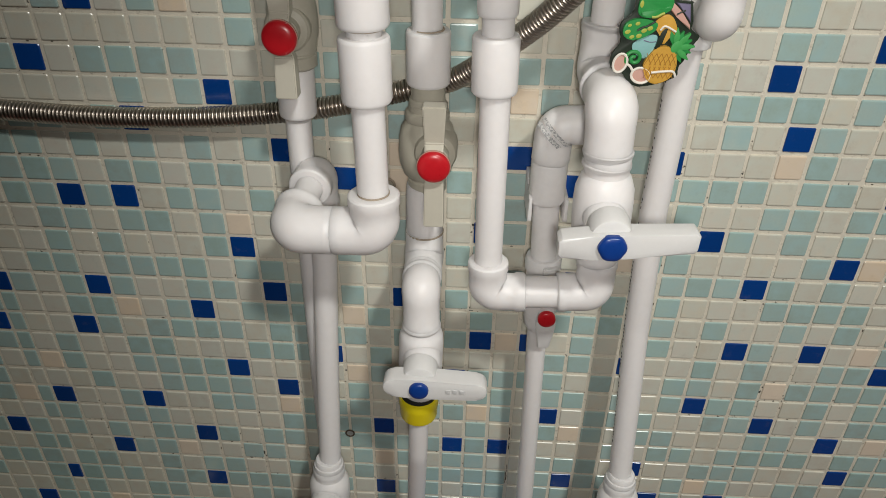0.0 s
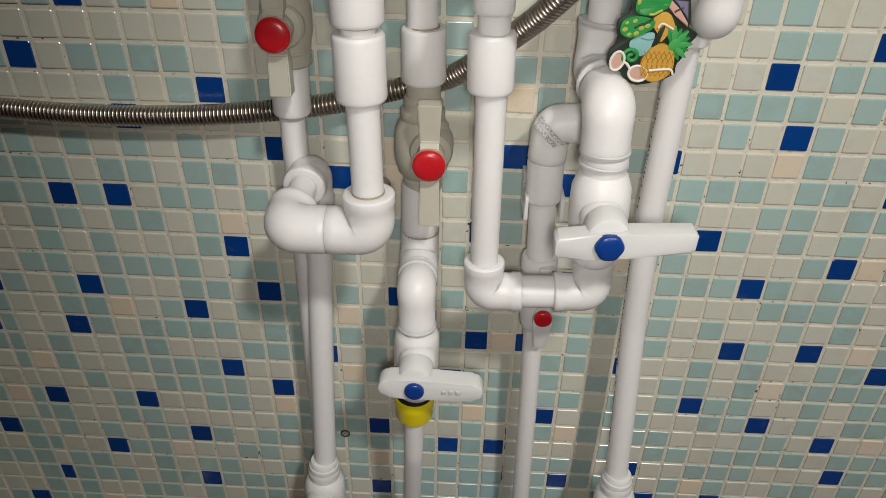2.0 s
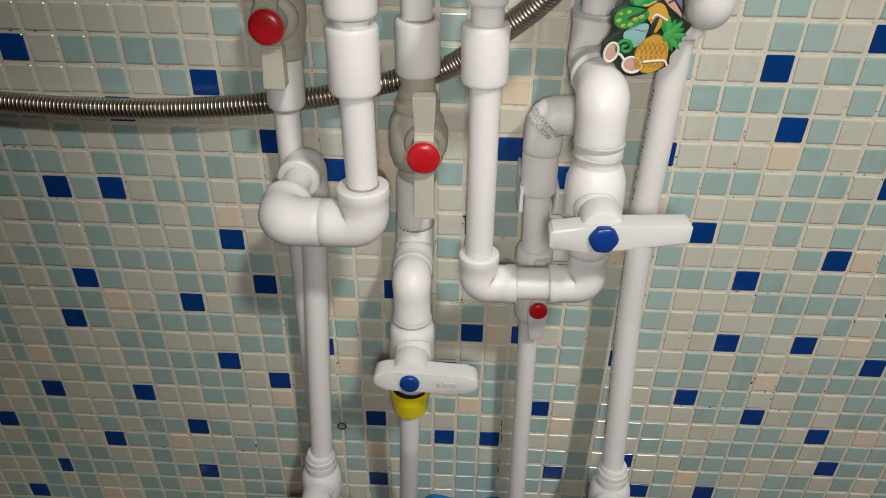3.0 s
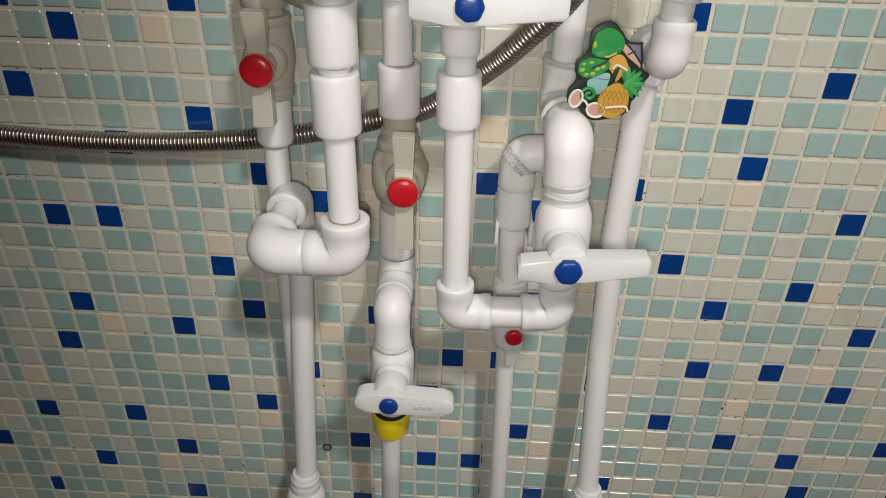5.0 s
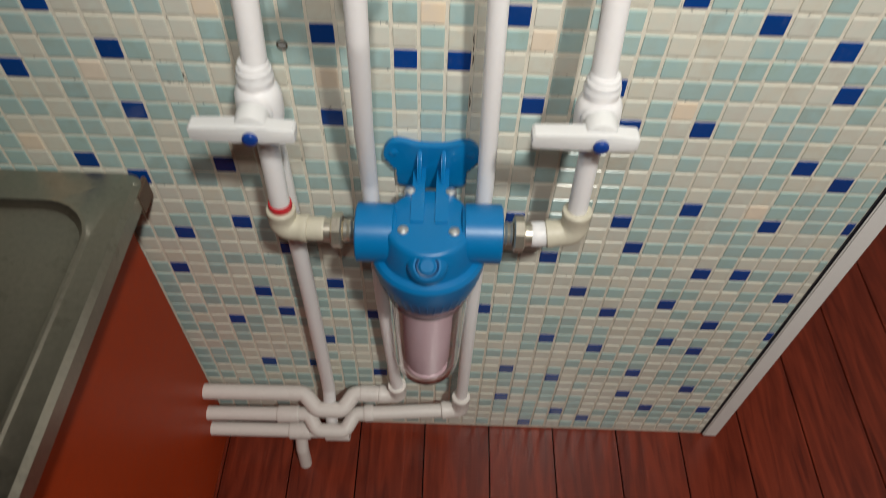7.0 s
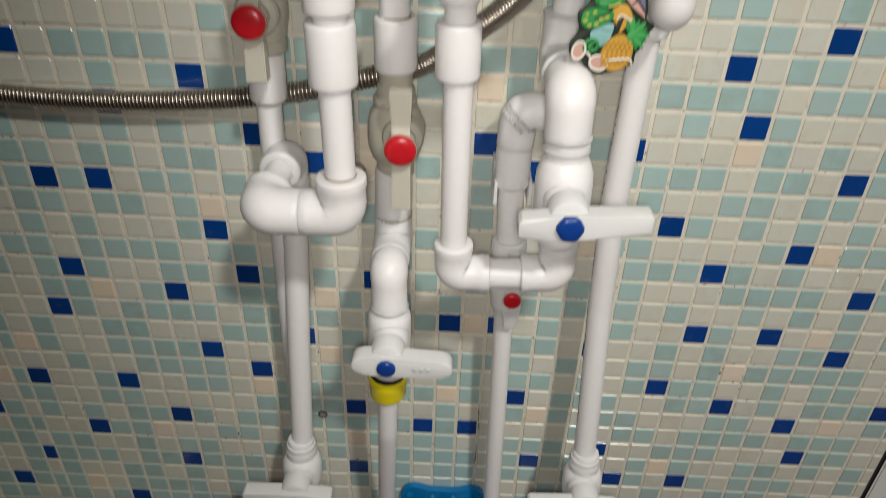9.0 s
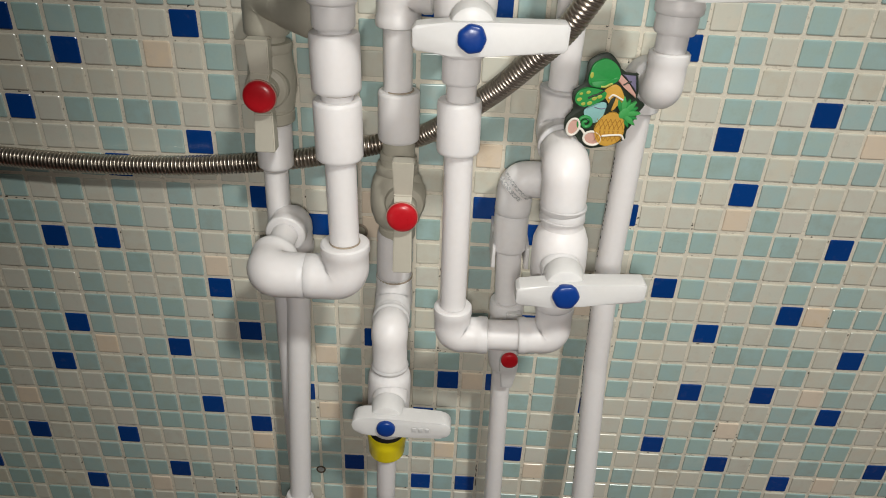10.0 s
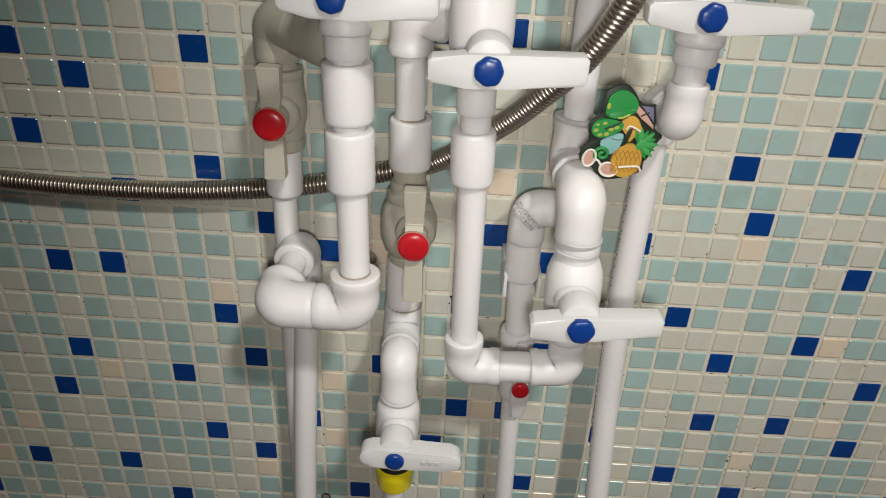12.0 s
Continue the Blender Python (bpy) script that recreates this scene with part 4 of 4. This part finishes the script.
relief("aqua_patch", [(-0.63, 0.18), (-0.35, 0.35), (-0.09, 0.37), (-0.08, 0.19), (-0.16, -0.06), (-0.34, -0.23), (-0.56, -0.11), (-0.66, 0.04)], 0.04, m_rubber_aqua, "pale aqua patch")
cord("aqua_seam", [(-0.4, 0.24), (-0.22, 0.2), (-0.09, 0.22)], 0.012, 0.045, m_rubber_mauve, "thin seam")
relief("golden_shape", [(-0.23, 0.66), (-0.01, 0.88), (0.2, 0.85), (0.35, 0.61), (0.39, 0.4), (0.24, 0.35), (0.13, 0.2), (0.06, 0.17), (-0.04, 0.38), (-0.13, 0.5)], 0.09, m_rubber_gold, "golden rubber shape")
relief("black_fold", [(0.0, 0.48), (0.13, 0.56), (0.1, 0.38), (0.02, 0.12), (-0.1, 0.05)], 0.105, m_rubber_edge, "black rubber fold", 3, soft=0.015)
cord("pale_strap", [(-0.05, 0.52), (0.06, 0.62), (0.34, 0.49)], 0.026, 0.11, m_rubber_white, "pale strap")
top = relief("green_top", [(-0.58, 1.43), (-0.38, 1.56), (-0.18, 1.57), (0.05, 1.42), (0.17, 1.2), (0.14, 1.04), (-0.02, 0.93), (-0.2, 0.83), (-0.45, 0.81), (-0.63, 0.88), (-0.67, 1.05), (-0.64, 1.26)], 0.11, m_rubber_green, "green rubber shape")
relief("raised_fold", [(-0.6, 0.93), (-0.43, 1.0), (-0.13, 1.03), (0.06, 1.11), (0.14, 1.05), (-0.02, 0.93), (-0.22, 0.84), (-0.45, 0.83)], 0.14, m_rubber_green, "raised green rubber fold", parent=top)
cord("lime_edge", [(-0.32, 0.84), (-0.2, 0.85), (-0.08, 0.92), (-0.02, 0.94)], 0.035, 0.13, m_rubber_lime, "lime rubber edge", top)
relief("lime_spot", oval(-0.6, 1.14, 0.05, 0.09), 0.12, m_rubber_lime, "lime spot", 0, top, soft=0.015)
band = relief("green_band", [(-0.96, 0.54), (-0.89, 0.68), (-0.65, 0.78), (-0.37, 0.77), (-0.14, 0.68), (-0.16, 0.53), (-0.33, 0.39), (-0.62, 0.26), (-0.86, 0.3), (-0.95, 0.4)], 0.12, m_rubber_green, "green rubber band with lime spots")
for x, z, a in ((-0.85, 0.46, 0.07), (-0.73, 0.34, 0.06), (-0.56, 0.37, 0.07), (-0.45, 0.5, 0.07), (-0.31, 0.56, 0.07), (-0.63, 0.67, 0.06), (-0.82, 0.62, 0.05)):
    relief("lime_spot", oval(x, z, a, a * 0.8, 0.3), 0.13, m_rubber_lime, "lime spot", 0, band, soft=0.012)
cord("dark_line", [(-0.62, 0.5), (-0.5, 0.58), (-0.38, 0.62), (-0.2, 0.74)], 0.026, 0.122, m_rubber_edge, "dark line", band)
pine = relief("pineapple", [(-0.29, -0.24), (-0.08, 0.05), (0.17, 0.12), (0.39, 0.0), (0.5, -0.27), (0.47, -0.58), (0.27, -0.78), (-0.03, -0.85), (-0.22, -0.7), (-0.32, -0.43)], 0.12, m_rubber_gold, "golden pineapple")
grid = bmesh.new()
for i in range(-3, 4):
    for sgn in (-1, 1):
        for k in (-1, 1):
            cx, cz = 0.09 + 0.125 * i + 0.05 * k * sgn, -0.38 + 0.17 * k
            if (cx - 0.09) ** 2 / 0.13 + (cz + 0.38) ** 2 / 0.17 < 1.0:
                sweep([V(MX + cx + 0.075 * q, MY - 0.222, MZ + cz + 0.15 * sgn * q) for q in (-1, 0, 1)], [0.009 * U] * 3, 5, grid)
part("pineapple_grooves", grid, m_pine_line, pine, "brown lines on the pineapple")
leaves = relief("pineapple_crown", oval(0.42, 0.12, 0.13, 0.15, 0.3), 0.128, m_leaf_light, "green pineapple leaves", 0, soft=0.012)
for k in range(9):
    g, q = radians(-62 + 22 * k), 0.43 + 0.05 * (k % 2)
    c, sn = math.cos(g), math.sin(g)
    relief("leaf", [(0.4 + a * q * c - b * sn, 0.1 + a * q * sn + b * c) for a, b in ((0.12, 0.05), (0.6, 0.075), (1.0, 0.012), (1.0, -0.012), (0.6, -0.075), (0.12, -0.05))],
           0.1 + 0.018 * (k % 2), m_leaf_light if k % 2 else m_rubber_green, "pointed green leaf", 0, leaves, soft=0.006)
for x, z, a, b, lean in ((-0.92, -0.34, 0.17, 0.24, 0.12), (-0.35, -0.65, 0.24, 0.2, -0.12)):
    ring = oval(x, z, a, b, lean, 18)
    lens = relief("lens", ring, 0.08, m_rubber_pink, "pink lens of rubber sunglasses", 0)
    part("lens_rim", sweep([V(MX + p, MY - 0.19, MZ + q) for p, q in ring + ring[:2]], [0.034 * U] * 20, 6), m_rubber_white, lens, "white rim")
cord("glasses_bridge", [(-0.76, -0.36), (-0.66, -0.41), (-0.57, -0.53)], 0.034, 0.1, m_rubber_white, "white sunglasses bridge")
cord("glasses_arm", [(-0.1, -0.55), (0.22, -0.51), (0.44, -0.51), (0.52, -0.63)], 0.03, 0.14, m_rubber_white, "white sunglasses arm")
curl = [(-0.58 + (0.03 + 0.013 * t) * math.cos(t * 0.62 + 1), -0.22 + (0.03 + 0.013 * t) * math.sin(t * 0.62 + 1)) for t in range(16)]
cord("green_curl", curl, 0.05, 0.06, m_rubber_green, "small green curl")

# ---- sink and cabinet ----
SX, SZ = -22.6 * U, (FLOOR - 12.3) * U
sink = thing("sink", "stainless steel inset sink top with a drainer rim", "sink", at=Vector((SX - 0.3, -0.25, SZ)))
bm = bmesh.new()
SL, SF = SX - 0.62, -0.50
rows = []
for inset, dz in ((0.0, -0.028), (0.0, -0.006), (0.006, 0.0), (0.02, -0.0005), (0.0225, 0.0), (0.025, 0.0028), (0.029, 0.003), (0.032, -0.001), (0.034, -0.008), (0.04, -0.0095), (0.055, -0.009), (0.10, -0.010), (0.18, -0.015)):
    deep = inset > 0.022
    x0, x1, y0, y1 = SL + inset, SX - inset - (0.008 if deep else 0), SF + inset, -0.004 - inset - (0.024 if deep else 0)
    rad = 0.02 + (0.04 if inset > 0.022 else 0)
    ring = []
    for cx, cy, a0 in ((x1 - rad, y1 - rad, 0), (x0 + rad, y1 - rad, 90), (x0 + rad, y0 + rad, 180), (x1 - rad, y0 + rad, 270)):
        for i in range(7):
            a = radians(a0 + 15 * i)
            ring.append(bm.verts.new((cx + rad * math.cos(a), cy + rad * math.sin(a), SZ + dz)))
    rows.append(ring)
for g, h in zip(rows, rows[1:]):
    for i in range(len(g)):
        bm.faces.new((g[i], g[(i + 1) % len(g)], h[(i + 1) % len(g)], h[i]))
bm.faces.new(rows[-1])
part("basin", bm, m_inox, sink, angle=40)
part("drain", turned(((SX - 0.31) / U, -0.26 / U, -12 - 0.7), ((SX - 0.31) / U, -0.26 / U, -12 - 0.55), [(0, 1.4), (0.8, 1.4), (1, 1.2), (1, 0.4)]), m_screw, sink, "polished drain ring")
part("corner_fold", box(SX - 0.006, SX + 0.001, -0.04, -0.005, SZ - 0.04, SZ - 0.007, 0.002), m_rust, sink, "rusty folded corner of the sheet")
cab = thing("sink_cabinet", "red-brown laminate cabinet under the steel sink", "cabinet", at=Vector((SX - 0.3, -0.25, 0)))
CX = -24.2 * U
part("side_panel", box(CX - 0.018, CX, -0.45, -0.012, 0.0, SZ - 0.03, 0.002), m_cabinet, cab)
part("side_panel", box(SL + 0.02, SL + 0.038, -0.45, -0.012, 0.0, SZ - 0.03, 0.002), m_cabinet, cab)
# shade below the overhanging rim, built as a near-black strip
part("rim_shade_strip", box(CX + 0.001, CX + 0.012, -0.45, -0.012, SZ - 0.075, SZ - 0.0285, 0.002), m_dark, cab, "dark strip for the shade under the sink rim")
part("bottom_panel", box(SL + 0.039, CX - 0.019, -0.44, -0.012, 0.08, 0.096), m_cabinet, cab)
for i in range(2):
    w = (CX - SL - 0.02) / 2
    d = part("door", box(SL + 0.02 + i * w + 0.002, SL + 0.02 + (i + 1) * w - 0.002, -0.47, -0.452, 0.09, SZ - 0.04, 0.002), m_cabinet, cab)
    hx = SL + 0.02 + w + (-0.03 if i == 0 else 0.03)
    part("handle", turned((hx / U, -0.49 / U, 8 - 22), (hx / U, -0.49 / U, 11.5 - 22), [(0, 0.1), (0.05, 0.2), (0.95, 0.2), (1, 0.1)]), m_screw, d, "metal handle")

# ---- small things on the wall ----
plug = thing("wall_plug", "empty grey wall plug in a drilled hole", "wall plug", at=V(-15.51, 0, -5.52))
part("plug_rim", sweep([V(-15.51 + 0.18 * math.cos(t * math.pi / 10), -0.03, -5.52 + 0.18 * math.sin(t * math.pi / 10)) for t in range(21)], [0.035 * U] * 21, 8), m_crumb, plug, "dark rim")
part("plug_core", turned((-15.51, 0.02, -5.52), (-15.51, -0.03, -5.52), [(0, 0.16), (1, 0.16)]), m_dowel, plug)

lampo = thing("ceiling_lamp", "white enamel lamp hanging on a cord, turned to the wall", "lamp", at=Vector((LAMP_AT.x, LAMP_AT.y, TOP)))
LX, LY, LZ = LAMP_AT.x / U, LAMP_AT.y / U, LAMP_AT.z / U - FLOOR
part("lamp_base", turned((LX, LY, TOP / U - FLOOR), (LX, LY, TOP / U - FLOOR - 1.2), [(0, 2), (0.6, 2), (1, 1.2)]), m_trim, lampo)
part("cord", turned((LX, LY, TOP / U - FLOOR - 1.1), (LX, LY, LZ + 2.6), [(0, 0.12), (1, 0.12)], 10), m_trim, lampo)
ray = (LAMP_TO - LAMP_AT).normalized()
back, mouth_ = LAMP_AT - ray * 4.4 * U, LAMP_AT + ray * 0.8 * U
part("lampshade", turned((back.x / U, back.y / U, back.z / U - FLOOR), (mouth_.x / U, mouth_.y / U, mouth_.z / U - FLOOR), [(0, 0.5), (0.05, 1.2), (0.3, 2.6), (1, 5.0), (1, 4.9), (0.32, 2.45), (0.1, 1.3)], 32), m_trim, lampo, "white enamel shade")

for x, z, r_ in ((-13.52, 6.85, 0.26),):
    spot = thing("wall_plug", "brown-stained plastic wall plug behind a pipe", "wall plug", at=V(x, 0, z))
    part("plug_rim", sweep([V(x + r_ * math.cos(t * math.pi / 10), -0.05, z + r_ * math.sin(t * math.pi / 10)) for t in range(21)], [0.05 * U] * 21, 8), m_joint_dirt, spot, "brown rim")
    part("plug_core", turned((x, 0.02, z), (x, -0.05, z), [(0, r_), (1, r_)]), m_yellowed, spot)

# broken-out bits of joint
flakes = bmesh.new()
random.seed(21)
spots = [(-8.5 + random.uniform(-0.03, 0.03), -4.5 - 4.2 * random.random() ** 0.7, random.uniform(0.008, 0.02), random.uniform(0.04, 0.26)) for k in range(12)]
for k in range(75):
    c, r = random.randint(-27, 7), random.randint(-14, 11)
    spots.append((c + 0.5 + random.uniform(-0.04, 0.04), r + random.uniform(-0.5, 0.5), 0.018, random.uniform(0.015, 0.055)) if random.random() < 0.5
                 else (c + random.uniform(-0.5, 0.5), r + 0.5 + random.uniform(-0.03, 0.03), random.uniform(0.02, 0.065), 0.017))
for x, z, a, b in spots:
    slab([(x - a, z - b * 0.8), (x + a * 0.7, z - b), (x + a, z + b * 0.6), (x - a * 0.6, z + b)], 0.06, 0.036, 0, flakes)
tagged(part("joint_flake", flakes, m_crumb, wall_north), kind="stuff")

# ---- floor boards ----
BW = 0.125
random.seed(3)
board = box(-BW / 2 + 0.0012, BW / 2 - 0.0012, YB - 0.09, 2.6, -0.012, 0.0, 0.0012)
board_mesh = None
x = X0 - 0.05
while x < 1.19:
    if board_mesh is None:
        ob = part("floor_board", board, m_wood, floor)
        board_mesh = ob.data
    else:
        ob = new("floor_board", board_mesh)
        ob.parent = floor
    ob.location = (x, 0, 0)
    x += BW

# ---- mosaic tiles ----
PATTERN = {
    -15: ".......TTTGTTG....G.B.BT.....GTTTG",
    -14: "......BTTTGGBT..T.T......GG.BTTGTTT",
    -13: "......GTBGTPGT..T.G.T........TTGGTG",
    -12: "......GGGGGGGT..G.T.T.......GGTTGBT",
    -11: ".....TBGTTTTGGG.T.G.T.TT...TGGBGTTGP",
    -10: ".....GGGGTGTBTT.T.T.T.PT..G.TTTTGTTT",
    -9: ".........B......T.T.G.G...G.GTGBTGGG",
    -8: "....TTGTGTGTGTB.G.P.G.B...TBGGGPTGTG",
    -7: "....TTTGTTGTTGG.B.P.T...B...TTTGTTGBT",
    -6: "....TTBTBGTTGT....G.G.T.....TGGTTGTTG",
    -5: "....GTTGTTGTPG....T.GBT......BTGTGTGT",
    -4: "....GTGTGGGTBG...GG.T.G...P.TGGGGTBP",
    -3: "...GTTGTTTTGTT..GGG.G...B.G.TTTBTGTGGG",
    -2: "..BTGTBTGGTTGB..TGB.T.......TGGGTTTTGBT",
    -1: "..TGGTTPGTBGTT..PTG.GTG.TTT.TGTGGTGTG",
    0: ".BTGGBTGTTTTGT..TG..TBPBGTG.TGGBTGBGPTG",
    1: "..TGTGGTTGGGTT.BGT..GGG.TTGBGGTGTGGTTBG",
    2: "..TPTGGTTTTBGG..PT..BTT.TGT.GTTGTPTTTTTG",
    3: "...GGTGGTTTTGB.GTG....T.TTG.GTBTTGGTGTT",
    4: ".P.BGGTBGGTTGP.TTG..TPT.BGT.TGGTTBGTGTTTB",
    5: "..TTGGTTGGGGG..TTB..GTG.TPT.TTGGGTTGBGPGT",
    6: "B..TGTGTTBTGTT..T...B.B.....GTTGTTTTGTTTG",
    7: "..TGGBTTPGGTTG...P..........BGGTTTGGGBTTG",
    8: "TT.TTGGTGTTGGT...........B..GGTPTGGTTGTGT",
    9: "GTBTTTGTTBTTTG...B...........BTGBTGTTTGGT",
    10: "GTGTGGTTGTGTTG...............GGTGGTTTGTGG",
    11: "BTTTPGTTTTGTTG...............GTGTGGGTBTTG",
    12: "......B.....B................TGTGGGTTGGBT",
    13: "........B",
    14: ".................................B..P",
    15: ".........................B....B......B...B",
    16: "............B",
    17: ".........B.....................B",
    18: "..............B............B",
    19: "...................................B.B",
    20: "........B",
    21: "................B............B..........B",
    22: "............B.....................B",
    23: "........................B......B",
    24: ".............B....B..................B",
    25: "..........B..............................B",
    26: "............................B......B",
    27: "...............B...............B.....B",
    28: "",
    29: "",
    30: "...........B..B...........B.......B",
    31: "..................B..........B",
    32: "......................................B",
    33: "..................................B",
    34: "..........................B",
    35: "....................................B...B",
    36: "..............................B",
    37: "................................B",
    38: "............................B",
}


def row_z(r):
    return -r if r < 8 else -(8 + (r - 8) * 0.976)


def col_x(c):
    return c if c > -29 else (c + 0.17 if c == -29 else c + 0.34)


def corners(a, b, c=0.0009):
    return ((-a + c, -b), (a - c, -b), (a, -b + c), (a, b - c), (a - c, b), (-a + c, b), (-a, b - c), (-a, -b + c))


def tile_shape(bm, w, h, at=(0, 0, 0)):
    """One glazed tile with a soft pillowed edge."""
    rings = []
    for inset, y in ((0.0, 0.0032), (0.0, 0.0007), (0.0004, 0.0002), (0.0012, 0.0)):
        a, b = w / 2 - inset, h / 2 - inset
        rings.append([bm.verts.new((at[0] + px, at[1] + y, at[2] + pz)) for px, pz in corners(a, b)])
    for g, k in zip(rings, rings[1:]):
        for i in range(8):
            bm.faces.new((g[i], k[i], k[(i + 1) % 8], g[(i + 1) % 8]))
    bm.faces.new(rings[-1][::-1])
    return bm


def tile_kind(c, r):
    row = PATTERN.get(r, "")
    i = c + 31
    ch = row[i] if 0 <= i < len(row) else "."
    if ch in "BPTG":
        return {"B": "cobalt", "P": "peach", "T": "teal", "G": "grey"}[ch]
    u = rnd.random()
    return "teal" if u < 0.5 else "grey"


rnd = random.Random(11)
TW = 0.865 * U
tile_meshes = {}
fields = {k: ([], []) for k in tile_many}
cells = []
for r in range(-21, 39):
    for c in range(-46, 11):
        cells.append((c, r, tile_kind(c, r)))
for c, r, kind in cells:
    jit = [rnd.uniform(-1, 1) for _ in range(5)]
    w = TW * (0.62 if c == -29 else 1.0) * (0.45 if c == 10 else 1.0)
    at = V(col_x(c) - (0.25 if c == 10 else 0), 0, row_z(r))
    if at.z < 0.012 or at.z > TOP - 0.02:
        continue
    at.x += jit[0] * 0.0004
    at.z += jit[1] * 0.0004
    at.y += jit[4] * 0.00025
    if -22 <= c <= -3 and -14 <= r <= 0:
        key = kind
        if key not in tile_meshes:
            me = bpy.data.meshes.new("mosaic_tile_" + key)
            tb = tile_shape(bmesh.new(), TW, TW * 0.985)
            tb.to_mesh(me)
            tb.free()
            me.materials.append(tile_one[key])
            tile_meshes[key] = me
        ob = new("mosaic_tile", tile_meshes[key])
        ob.parent = wall_north
        ob.matrix_local = pose(at.x, at.y, at.z, jit[2] * 0.5, jit[3] * 0.7, jit[4] * 0.5)
    else:
        verts, faces = fields[kind]
        n0 = len(verts)
        h = TW * 0.985
        rot_ = Euler((radians(jit[2] * 0.5), radians(jit[3] * 0.7), radians(jit[4] * 0.5))).to_matrix()
        for inset, y in ((0.0, 0.0032), (0.0, 0.0007), (0.0004, 0.0002), (0.0012, 0.0)):
            for px, pz in corners(w / 2 - inset, h / 2 - inset):
                verts.append(at + rot_ @ Vector((px, y, pz)))
        for k in range(3):
            for i in range(8):
                faces.append((n0 + 8 * k + i, n0 + 8 * k + 8 + i, n0 + 8 * k + 8 + (i + 1) % 8, n0 + 8 * k + (i + 1) % 8))
        faces.append(tuple(range(n0 + 31, n0 + 23, -1)))
for kind, (verts, faces) in fields.items():
    me = bpy.data.meshes.new("mosaic_field_" + kind)
    me.from_pydata(verts, [], faces)
    me.materials.append(tile_many[kind])
    ob = new("mosaic_field", me)
    ob.parent = wall_north
    tagged(ob, kind="stuff")
